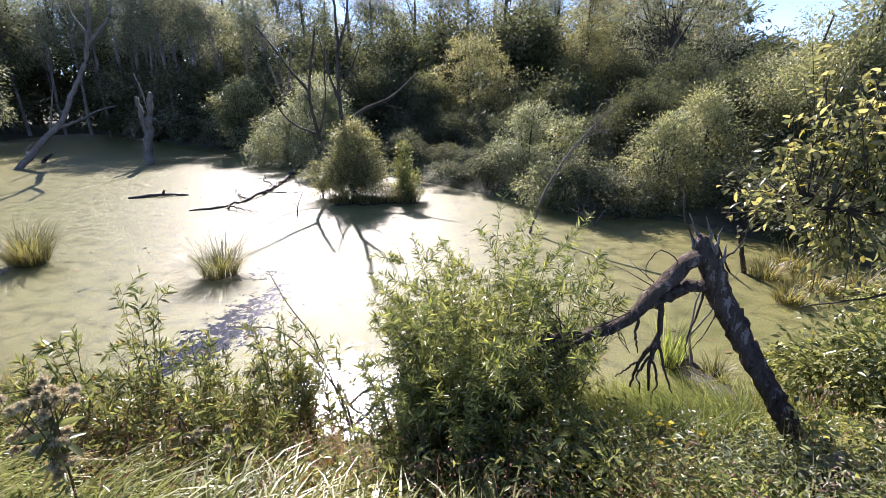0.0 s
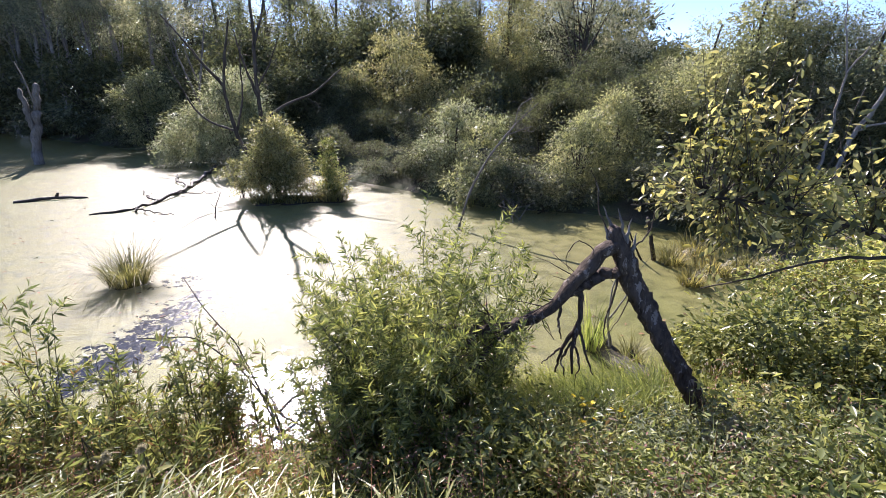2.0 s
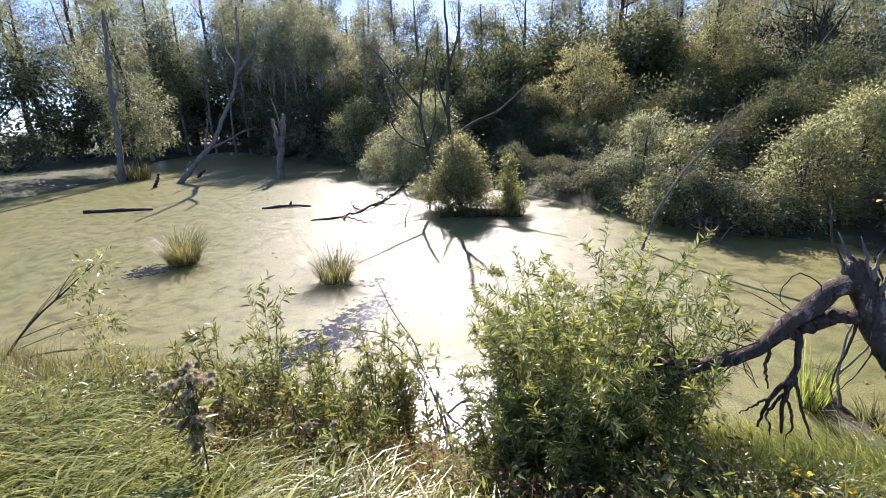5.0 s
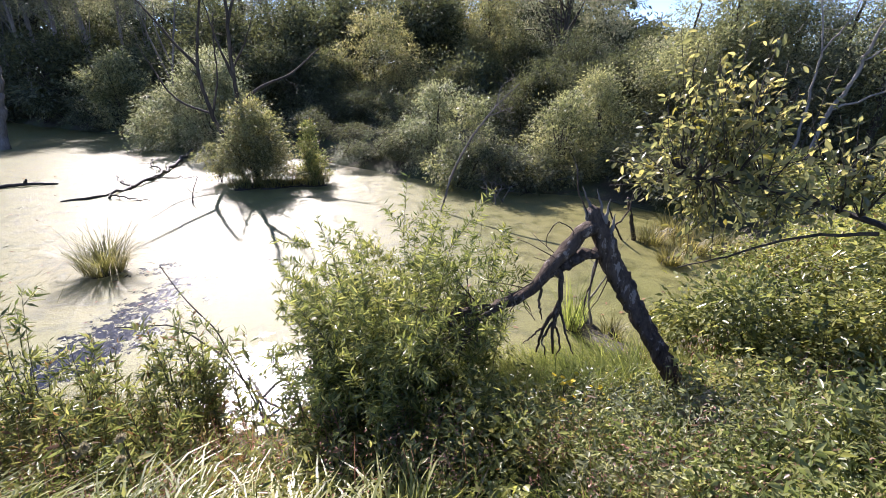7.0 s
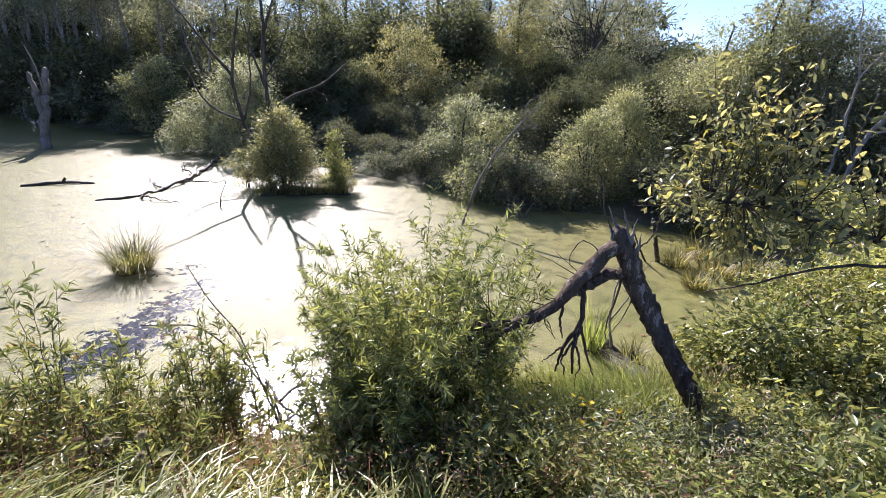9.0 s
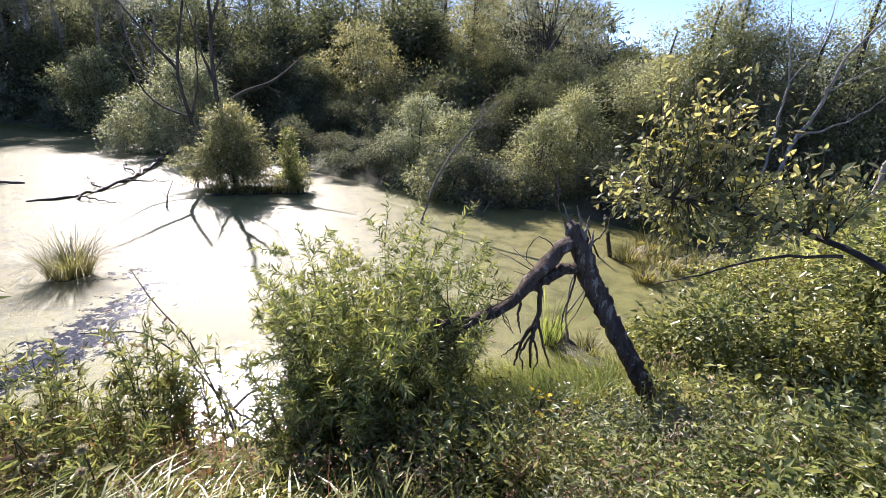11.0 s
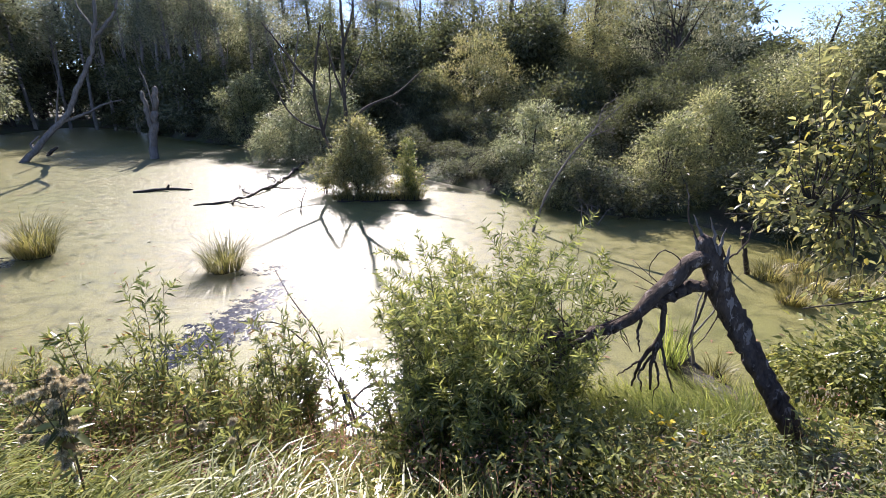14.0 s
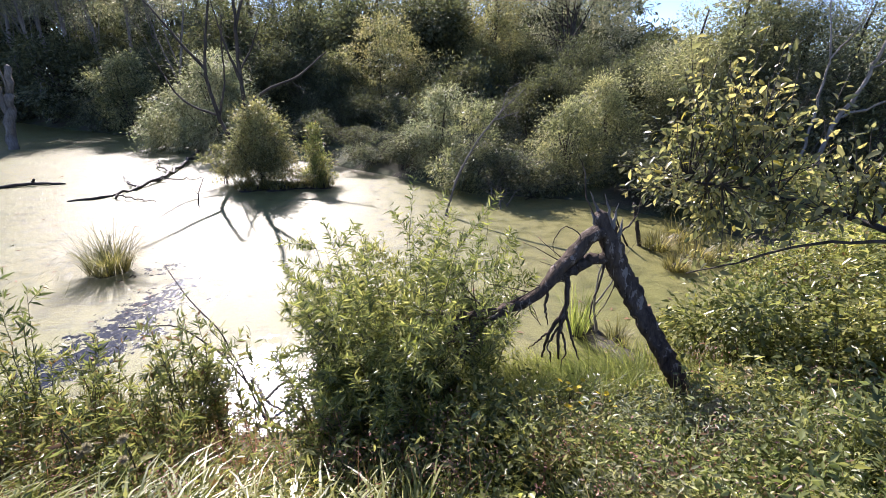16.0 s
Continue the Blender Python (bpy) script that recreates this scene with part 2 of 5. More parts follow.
def thing(name, place, label, category, group="", kind=""):
    ob = new(name)
    ob.empty_display_size = 0.1
    ob.location = place
    return tagged(ob, label, category, group, kind)


def joined(pieces):
    verts, faces, n = [], [], 0
    for v, f in pieces:
        verts.append(v)
        faces.append(f + n)
        n += len(v)
    return np.concatenate(verts), np.concatenate(faces)


def unit(v):
    return v / np.maximum(np.linalg.norm(v, axis=-1, keepdims=True), 1e-9)


def tube(points, radii, sides=6, rough=0.0, rng=None):
    """A tapered limb through points."""
    p = np.asarray(points, float)
    r = np.interp(np.linspace(0, 1, len(p)), np.linspace(0, 1, len(radii)), radii)
    along = unit(np.gradient(p, axis=0))
    side = np.cross(along, (0.31, 0.17, 0.93))
    side = unit(np.where(np.linalg.norm(side, axis=1, keepdims=True) < 0.05, np.cross(along, (1.0, 0, 0)), side))
    other = np.cross(along, side)
    a = np.linspace(0, 2 * np.pi, sides, endpoint=False)
    ring = side[:, None] * np.cos(a)[None, :, None] + other[:, None] * np.sin(a)[None, :, None]
    rr = np.repeat(r[:, None], sides, 1)
    if rough:
        rr = rr * (1 + rough * (rng.random(rr.shape) - 0.5) + rough * 0.4 * np.sin(3 * a)[None, :] + rough * 0.35 * np.sin(7 * a + 1)[None, :])
    v = (p[:, None] + ring * rr[..., None]).reshape(-1, 3)
    n = len(p)
    i, j = np.meshgrid(np.arange(n - 1), np.arange(sides), indexing="ij")
    q = np.stack([i * sides + j, i * sides + (j + 1) % sides, (i + 1) * sides + (j + 1) % sides, (i + 1) * sides + j], -1).reshape(-1, 4)
    v = np.concatenate([v, p[-1:] + along[-1:] * r[-1], p[:1]])
    top = [[(n - 1) * sides + k, (n - 1) * sides + (k + 1) % sides, len(v) - 2, len(v) - 2] for k in range(sides)]
    tri = np.concatenate([q[:, [0, 1, 2]], q[:, [0, 2, 3]], np.array(top)[:, :3]])
    return v, tri


def bent(points, steps, wander, rng):
    """A natural line: a smooth curve through a few points, with a little wander."""
    p = np.asarray(points, float)
    s = np.r_[0, np.cumsum(np.linalg.norm(np.diff(p, axis=0), axis=1))]
    t = np.linspace(0, s[-1], steps)
    q = np.stack([np.interp(t, s, p[:, k]) for k in range(3)], 1)
    for _ in range(2):
        q[1:-1] = 0.25 * q[:-2] + 0.5 * q[1:-1] + 0.25 * q[2:]
    q[1:-1] += (rng.random((steps - 2, 3)) - 0.5) * wander
    return q


SIMPLE = (np.array([(0, 0, 0), (0.5, 0.42, 0.12), (0, 1, -0.1), (-0.5, 0.42, 0.12)]), np.array([(0, 1, 2), (0, 2, 3)]))
SHAPED = (np.array([(0, 0, 0), (0.42, 0.28, 0.1), (0.4, 0.62, 0.06), (0, 1, -0.16), (-0.4, 0.62, 0.06), (-0.42, 0.28, 0.1), (0, 0.28, 0), (0, 0.62, -0.04)]),
          np.array([(0, 1, 6), (0, 6, 5), (6, 1, 2), (6, 2, 7), (6, 7, 4), (6, 4, 5), (7, 2, 3), (7, 3, 4)]))

FOLDED = (np.array([(0, 0, 0), (0.48, 0.42, 0.12), (0, 1, -0.14), (-0.48, 0.42, 0.12), (0, 0.42, 0)]), np.array([(0, 1, 4), (4, 1, 2), (0, 4, 3), (4, 2, 3)]))


def leaves(at, way, length, slim, rng, shape=SIMPLE, up=0.6):
    """Leaves at places, each pointing its own way; length and width/length."""
    n = len(at)
    d = unit(way)
    nrm = unit(rng.normal(size=(n, 3)) * (1 - up) + np.array((0, 0, up * 1.4)))
    x = unit(np.cross(d, nrm))
    z = np.cross(x, d)
    length = np.broadcast_to(length, (n,))
    tv, tf = shape
    v = at[:, None] + length[:, None, None] * (tv[None, :, :1] * slim * x[:, None] + tv[None, :, 1:2] * d[:, None] + tv[None, :, 2:] * slim * 1.5 * z[:, None])
    f = tf[None] + (np.arange(n) * len(tv))[:, None, None]
    return v.reshape(-1, 3), f.reshape(-1, 3)


def blades(at, way, length, width, sag, rng):
    """Grass blades: ribbons that rise and arch over towards way."""
    n = len(at)
    h = unit(way * np.array((1, 1, 0)))
    side = np.stack([-h[:, 1], h[:, 0], np.zeros(n)], 1) * np.broadcast_to(width, (n,))[:, None] * 0.5
    rows = []
    for s in (0.0, 0.35, 0.7, 1.0):
        out = s * 0.25 + sag * s * s * 0.75
        rise = s * (1 - 0.55 * sag * s * s)
        mid = at + np.broadcast_to(length, (n,))[:, None] * (h * np.broadcast_to(out, (n,))[:, None] + np.array((0, 0, 1.0)) * np.broadcast_to(rise, (n,))[:, None])
        w = (1 - s) ** 0.6
        rows += [mid - side * w, mid + side * w]
    v = np.stack(rows, 1)
    f = np.array([(0, 1, 3), (0, 3, 2), (2, 3, 5), (2, 5, 4), (4, 5, 7), (4, 7, 6)])
    return v.reshape(-1, 3), (f[None] + (np.arange(n) * 8)[:, None, None]).reshape(-1, 3)


def crown(blobs, count, rng, length=0.12, slim=0.38, clump=0.3, per=26, hang=0.35, hollow=0.4):
    """Leaves in many small clumps through a few rounded masses, denser towards the outside, with gaps."""
    c = np.array([b[:3] for b in blobs], float)
    r = np.array([b[3:6] for b in blobs], float)
    w = (r.prod(1)) ** 0.67
    k = max(6, count // per)
    pick = rng.choice(len(blobs), k, p=w / w.sum())
    d = unit(rng.normal(size=(k, 3)))
    lobes = 1 + 0.2 * np.sin(d[:, 0] * 5 + pick) * np.cos(d[:, 2] * 4 + 2 * pick) + 0.16 * (rng.random(k) - 0.5)
    rad = hollow + (1 - hollow) * rng.random(k) ** 0.6
    centre = c[pick] + d * r[pick] * (rad * lobes)[:, None]
    own = rng.integers(0, k, count)
    size = clump * (0.6 + 0.8 * rng.random(k))
    off = rng.normal(size=(count, 3)) * 0.5 * size[own][:, None] * np.array((1, 1, 0.75))
    at = centre[own] + off
    way = unit(off) + d[own] * 0.6 + rng.normal(size=(count, 3)) * 0.5 - np.array((0, 0, hang))
    lv, lf = leaves(at, way, length * (0.7 + 0.6 * rng.random(count)), slim, rng)
    return (lv, lf), centre


def woody(name, place, path, radius, blobs, count, rng, leaf, bark, label, category, length=0.12, slim=0.38, clump=0.3, limbs=12, hang=0.35, hollow=0.4, stems=1, group="", sides=7, limb_r=0.35, per=55):
    """A tree or bush: trunk with limbs that run into its crown, and the crown of leaves. blobs are relative to place."""
    ob = thing(name, place, label, category, group)
    lv, centres = crown(blobs, count, rng, length, slim, clump, per, hang, hollow)
    low = min(b[2] - b[5] for b in blobs)
    wood = []
    for s in range(stems):
        p = np.array(path, float)
        if stems > 1:
            a = s * 2.4 + rng.random()
            goal = centres[rng.integers(len(centres))]
            p = np.array([(0.12 * math.cos(a), 0.12 * math.sin(a), -0.15), goal * (0.3, 0.3, 0.45), goal])
        line = bent(p, 10, radius * 0.9, rng)
        wood.append(tube(line, [radius * 1.35, radius, radius * 0.75, radius * 0.3], sides, 0.15, rng))
        for _ in range(max(2, limbs // stems)):
            goal = centres[rng.integers(len(centres))]
            start = line[min(9, 3 + int(6 * rng.random()))]
            if goal[2] < start[2] + 0.05:
                below = np.where(line[:, 2] < goal[2])[0]
                start = line[below[-1] if len(below) else 2]
            wood.append(tube(bent([start, (start + goal) / 2 + (0, 0, 0.08 * np.linalg.norm(goal - start)), goal], 6, radius * 0.5, rng), [radius * limb_r, radius * 0.06], 4))
    part("trunk", (*joined(wood), True), bark, ob)
    part("crown", lv, leaf, ob)
    return ob


# ---- ground and pond ----
SHORE = np.array([(-1, 3.75), (2, 4.35), (4, 4.45), (5.2, 5.1), (7.2, 6.4), (8, 8), (7, 10), (6.2, 11.5), (4.6, 12.3), (3.3, 12.9), (1.3, 15.6), (-0.7, 18),
                  (-6, 23), (-13, 29.7), (-19.5, 35.2), (-29.5, 45), (-39, 51), (-38, 40), (-33, 33), (-28, 25), (-27, 18), (-23, 10), (-15, 5.5), (-9, 4.4), (-5, 4.45), (-3, 4.4)], float)


def shore_distance(x, y):
    """Metres from the pond's edge: below nought on the water."""
    x, y = np.asarray(x, float), np.asarray(y, float)
    best, inside = np.full(x.shape, 1e9), np.zeros(x.shape, bool)
    for a, b in zip(SHORE, np.roll(SHORE, -1, 0)):
        e = b - a
        s = np.clip(((x - a[0]) * e[0] + (y - a[1]) * e[1]) / (e @ e), 0, 1)
        best = np.minimum(best, np.hypot(x - a[0] - s * e[0], y - a[1] - s * e[1]))
        cross = ((a[1] > y) != (b[1] > y)) & (x < (b[0] - a[0]) * (y - a[1]) / (b[1] - a[1] + 1e-12) + a[0])
        inside ^= cross
    return np.where(inside, -best, best)


def ground_height(x, y):
    x, y = np.asarray(x, float), np.asarray(y, float)
    d = shore_distance(x, y)
    near = 1.7 * (1 - np.exp(-(np.maximum(d, 0) / 2.3) ** 1.3))
    far = 0.9 * (1 - np.exp(-np.maximum(d, 0) / 3.0)) + 0.006 * np.maximum(d - 5, 0)
    w = 1 / (1 + np.exp(np.clip((y - 7.5) * 1.2, -40, 40)))
    z = np.where(d > 0, near * w + far * (1 - w) + 0.02, np.maximum(d * 0.4, -0.6))
    return z + np.where(d > 0, 0.05 * np.sin(x * 1.9 + y) * np.cos(y * 2.3 - x * 0.7) * np.minimum(d, 1), 0)


gx = np.unique(np.r_[-1500, -700, -350, -180, -110, np.arange(-75, -12, 1.5), np.arange(-12, 14, 0.25), np.arange(14, 40, 1.5), 60, 90, 160, 350, 700, 1500])
gy = np.unique(np.r_[-1500, -500, -150, -50, -20, -10, np.arange(-6, 0, 0.5), np.arange(0, 20, 0.25), np.arange(20, 75, 1.5), 100, 160, 350, 700, 1500])
GX, GY = np.meshgrid(gx, gy)
gi, gj = np.meshgrid(np.arange(len(gy) - 1), np.arange(len(gx) - 1), indexing="ij")
corner = gi * len(gx) + gj
ground_faces = np.stack([corner, corner + 1, corner + 1 + len(gx), corner + len(gx)], -1).reshape(-1, 4)
tagged(part("ground", (np.stack([GX, GY, np.minimum(ground_height(GX, GY), 3.0)], -1).reshape(-1, 3), ground_faces, True), M_GROUND),
       "dark bank soil under grass and weeds", "ground", "", "structure")
wx, wy = np.meshgrid(np.linspace(-48, 10, 60), np.linspace(3, 56, 60))
wi, wj = np.meshgrid(np.arange(59), np.arange(59), indexing="ij")
wc = wi * 60 + wj
tagged(part("water", (np.stack([wx, wy, np.zeros_like(wx)], -1).reshape(-1, 3), np.stack([wc, wc + 1, wc + 61, wc + 60], -1).reshape(-1, 4)), M_WATER),
       "still pond covered with pale green duckweed", "water", "", "structure")


def standing(x, y, sink=0.05):
    return (x, y, float(ground_height(x, y)) - sink)


# ---- far side: woods and bushes ----
def polar(az, dist):
    return dist * math.sin(radians(az)), dist * math.cos(radians(az))


def forest_tree(seed, height, spread, leaf, count, label):
    rng = np.random.default_rng(seed)
    blobs = []
    for k in range(7):
        h = height * (0.42 + 0.52 * k / 6)
        r = spread * (0.62 + 0.5 * rng.random()) * (1 - 0.45 * k / 6)
        blobs.append((rng.normal() * spread * 0.35, rng.normal() * spread * 0.35, h, r, r, height * 0.12))
    return woody("tree", (0, 0, 0), [(0, 0, -0.3), (0.15, 0.1, height * 0.3), (-0.1, 0.2, height * 0.65), (0.1, 0, height * 0.96)], height * 0.0125, blobs, count, rng, leaf, M_BARK,
                 label, "tree", 0.17, 0.44, 0.7, 22, 0.35, 0.2, group="woods behind the pond")


def shade_bush(seed, height, spread, leaf, count, label):
    rng = np.random.default_rng(seed)
    blobs = [(rng.normal() * spread * 0.4, rng.normal() * spread * 0.4, height * (0.3 + 0.45 * rng.random()), spread * 0.6, spread * 0.6, height * 0.3) for _ in range(5)]
    return woody("bush", (0, 0, 0), [(0, 0, 0)], 0.035, blobs, count, rng, leaf, M_BARK, label, "bush", 0.16 if height < 5 else 0.21, 0.42, 0.4 if height < 5 else 0.55, 14, 0.3, 0.3, stems=5, group="undergrowth of the far shore")


def put(proto, x, y, size, turn, stretch=1.0):
    m = Matrix.LocRotScale((x, y, float(ground_height(x, y)) - 0.05), Euler((0, 0, turn)), (size, size, size * stretch))
    return copy_thing(proto, m)


protos = [forest_tree(11, 13, 2.6, M_TALL, 11000, "tall grey-green willow with a thin bare trunk"),
          forest_tree(12, 12, 2.2, M_DARK, 10000, "tall dark-leaved tree with a bare lower trunk"),
          forest_tree(13, 11, 2.8, M_BUFF, 11000, "tall tree with dull olive leaves in the woods"),
          forest_tree(14, 14, 2.0, M_TALL, 9000, "slender dark tree with a long grey trunk")]
for k, (az, dist, h) in enumerate(((-44, 55, 12), (-40.5, 60, 13), (-38, 60, 12), (-36, 57, 13), (-34.5, 54, 12), (-32.6, 52, 13), (-31.6, 47, 11), (-30, 46, 12), (-28.6, 43, 11), (-27.6, 44, 12), (-26, 41, 10), (-25, 42, 11), (-23.6, 40, 9), (-21.5, 40, 10), (-18.5, 38, 8.5))):
    r0 = np.random.default_rng(400 + k)
    tx, ty = polar(az, dist)
    lean = r0.normal() * 0.6
    woody("tree", standing(tx, ty), [(0, 0, -0.3), (lean * 0.3, 0, h * 0.35), (lean * 0.6, 0.2, h * 0.7), (lean, 0, h)], 0.13,
          [(lean, 0, h * 0.95, 1.4, 1.4, 1.3), (lean * 0.7 + 0.6, 0, h * 0.8, 1.3, 1.3, 1.0), (lean * 0.6 - 0.7, 0, h * 0.7, 1.1, 1.1, 0.9)], 4200, r0, (M_TALL, M_DARK)[k % 2], M_PALE,
          "slender grey-barked tree at the front of the woods", "tree", 0.16, 0.4, 0.6, 12, 0.35, 0.2, 1, "slender trees at the front of the woods", 6, 0.3)
tx, ty = polar(-45.5, 42)
woody("tree", standing(tx, ty), [(0, 0, -0.3), (0.2, 0, 3), (0.4, 0.2, 7), (0.2, 0, 11)], 0.16,
      [(0, 0, 3.0, 2.4, 2.0, 1.8), (0.8, 0, 5.5, 2.6, 2.2, 1.9), (-0.5, 0, 8.0, 2.6, 2.2, 1.9), (0.6, 0, 10.5, 2.0, 1.8, 1.6), (2.4, 0, 3.5, 1.3, 1.2, 1.3)], 20000, np.random.default_rng(430), M_DARK, M_BARK,
      "leafy yellow-green tree over the dead trunk", "tree", 0.17, 0.42, 0.5, 26)
rng = np.random.default_rng(5)
WOODS = []
for az, dist, size in ((-64, 44, 1.1), (-58, 46, 1.15), (-52, 55, 1.2), (-48, 50, 1.1), (-45, 60, 1.25), (-42, 60, 1.2), (-39.5, 70, 1.35), (-37, 68, 1.3), (-35, 64, 1.2),
                       (-33, 62, 1.25), (-31, 57, 1.15), (-29, 54, 1.1), (-27, 52, 1.05), (-25, 51, 1.05), (-22.5, 54, 0.98), (-20, 53, 0.92), (-17.5, 52, 1.0), (-15, 50, 1.0), (-12.5, 50, 0.98),
                       (-10, 48, 0.98), (-7.5, 47, 1.0), (-5, 46, 0.96), (-2.5, 45, 0.92), (-30, 64, 1.3), (-26, 60, 1.2), (-34, 74, 1.5), (-40, 78, 1.5), (-47, 68, 1.4), (-53, 64, 1.3), (-22, 63, 1.1),
                       (-13, 60, 1.08), (-6, 57, 1.05), (0.3, 46, 0.88), (3, 50, 1.0), (13, 47, 1.0), (10, 52, 1.15), (17, 48, 1.05), (20.5, 47, 1.0), (23, 46, 0.95), (6, 54, 1.1)):
    WOODS.append((az, dist, size))
for k, (az, dist, size) in enumerate(WOODS):
    x, y = polar(az, dist)
    if -13.5 < az < -3:
        size *= 0.84
    if k < 4:
        protos[k].matrix_basis = Matrix.LocRotScale(standing(x, y), Euler((0, 0, k)), (size, size, size))
    else:
        put(protos[k % 4], x, y, size * (0.95 + 0.1 * rng.random()), 6.28 * rng.random())

# far-shore shrubs whose darkness is mostly shade put into the leaf colour
shades = [shade_bush(21, 3.0, 1.8, M_SHADE, 4500, "dense shrub on the far shore, leaves coloured dark for shade"),
          shade_bush(22, 2.6, 1.9, M_SHADE_GREY, 4500, "rounded grey willow shrub on the far shore, leaves coloured dark for shade"),
          shade_bush(23, 3.4, 1.6, M_SHADE, 4500, "tall shrub under the woods, leaves coloured dark for shade")]
BANK = [(-60, 38, 1.3), (-55, 40, 1.4), (-50, 46, 1.4), (-46, 52, 1.5), (-43, 57, 1.6), (-40, 63, 1.7), (-37.5, 63, 1.6), (-35, 58, 1.4), (-33, 55.5, 1.3), (-31, 47, 1.4), (-29.2, 42.5, 1.3), (-27.5, 40, 1.2),
        (-26, 37.5, 1.25), (-24.5, 35, 1.15), (-22.5, 34, 1.0), (-20.5, 32, 1.0), (-9.5, 25.5, 0.95), (-7, 24, 1.0), (-4.5, 22.5, 0.9), (-1.5, 21.3, 0.85), (1, 20, 0.9), (4, 18.8, 0.85), (7, 18, 0.8), (10, 17, 0.8),
        (17.5, 15.6, 0.75), (20.5, 15.2, 0.8), (22, 17.5, 1.0), (29, 16.5, 0.9), (32, 15.5, 0.85), (34.5, 14.8, 0.85), (37, 14.5, 0.8), (40, 14.5, 0.9), (43, 14.2, 0.9), (-12, 29, 1.1), (-16, 31, 1.0), (12, 20.5, 1.2), (26, 18.5, 1.1)]
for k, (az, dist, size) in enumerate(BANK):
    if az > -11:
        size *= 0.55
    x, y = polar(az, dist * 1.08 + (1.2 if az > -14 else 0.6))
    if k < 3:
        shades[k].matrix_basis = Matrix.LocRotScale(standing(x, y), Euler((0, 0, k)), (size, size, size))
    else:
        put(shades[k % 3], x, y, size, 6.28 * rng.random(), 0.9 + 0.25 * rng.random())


# small shade-coloured shrubs that hide the shore edge
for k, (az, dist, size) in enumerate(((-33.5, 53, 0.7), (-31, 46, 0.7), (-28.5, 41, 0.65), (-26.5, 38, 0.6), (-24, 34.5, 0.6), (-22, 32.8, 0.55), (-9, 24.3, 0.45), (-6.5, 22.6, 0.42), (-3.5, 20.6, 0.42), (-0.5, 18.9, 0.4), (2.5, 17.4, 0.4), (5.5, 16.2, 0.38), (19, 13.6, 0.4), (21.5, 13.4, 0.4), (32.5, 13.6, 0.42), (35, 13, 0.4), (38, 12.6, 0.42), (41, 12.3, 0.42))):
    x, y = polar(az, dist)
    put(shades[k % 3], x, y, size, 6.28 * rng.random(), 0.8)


# added thickets: block sun from the bank, shade-dark leaves as backdrop
thickets = [shade_bush(24, 6.4, 2.4, M_SHADE, 8500, "tall dense thicket added to shade the bank, leaves coloured dark for shade"), shade_bush(25, 5.6, 2.6, M_SHADE, 8500, "broad thicket added to shade the bank, leaves coloured dark for shade")]
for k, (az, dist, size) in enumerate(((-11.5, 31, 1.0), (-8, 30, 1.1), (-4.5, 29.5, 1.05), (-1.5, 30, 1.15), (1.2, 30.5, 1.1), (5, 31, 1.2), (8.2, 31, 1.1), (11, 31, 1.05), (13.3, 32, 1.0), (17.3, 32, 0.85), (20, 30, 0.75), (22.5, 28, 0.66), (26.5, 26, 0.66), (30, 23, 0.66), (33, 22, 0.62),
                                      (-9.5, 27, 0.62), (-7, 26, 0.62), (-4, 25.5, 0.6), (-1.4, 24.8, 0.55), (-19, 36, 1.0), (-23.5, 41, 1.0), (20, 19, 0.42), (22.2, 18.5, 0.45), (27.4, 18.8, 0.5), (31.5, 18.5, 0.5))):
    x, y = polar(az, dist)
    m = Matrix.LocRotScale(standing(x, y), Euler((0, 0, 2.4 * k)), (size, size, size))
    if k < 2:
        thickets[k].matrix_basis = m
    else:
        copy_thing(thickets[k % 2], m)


def bush_at(name, az, dist, blobs, count, seed, leaf, label, length, slim, clump, stems=7, radius=0.03, bark=M_BARK, limbs=21, hollow=0.35, category="bush"):
    x, y = polar(az, dist)
    return woody(name, standing(x, y), [(0, 0, 0)], radius, blobs, count, np.random.default_rng(seed), leaf, bark, label, category, length, slim, clump, limbs, 0.3, hollow, stems)


# more shade-coloured shrubs, added behind as dark fill below the crowns
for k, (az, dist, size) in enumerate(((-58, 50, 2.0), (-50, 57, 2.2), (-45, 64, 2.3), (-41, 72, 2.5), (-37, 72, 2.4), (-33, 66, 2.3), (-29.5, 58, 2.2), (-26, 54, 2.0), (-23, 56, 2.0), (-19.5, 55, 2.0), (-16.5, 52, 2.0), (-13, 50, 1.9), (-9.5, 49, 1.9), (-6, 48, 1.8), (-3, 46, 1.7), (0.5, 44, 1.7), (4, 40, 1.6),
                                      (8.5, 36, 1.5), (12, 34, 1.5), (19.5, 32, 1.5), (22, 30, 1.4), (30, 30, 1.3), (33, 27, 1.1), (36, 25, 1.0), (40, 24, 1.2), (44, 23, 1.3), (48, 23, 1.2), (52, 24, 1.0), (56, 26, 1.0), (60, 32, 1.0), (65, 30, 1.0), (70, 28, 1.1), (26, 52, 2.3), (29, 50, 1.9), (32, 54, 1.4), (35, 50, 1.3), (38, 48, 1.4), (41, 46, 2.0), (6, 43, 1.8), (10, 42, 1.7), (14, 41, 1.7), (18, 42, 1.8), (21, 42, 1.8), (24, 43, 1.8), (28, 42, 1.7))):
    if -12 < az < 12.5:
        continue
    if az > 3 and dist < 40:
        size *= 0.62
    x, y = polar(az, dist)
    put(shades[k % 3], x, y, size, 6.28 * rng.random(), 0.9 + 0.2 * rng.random())


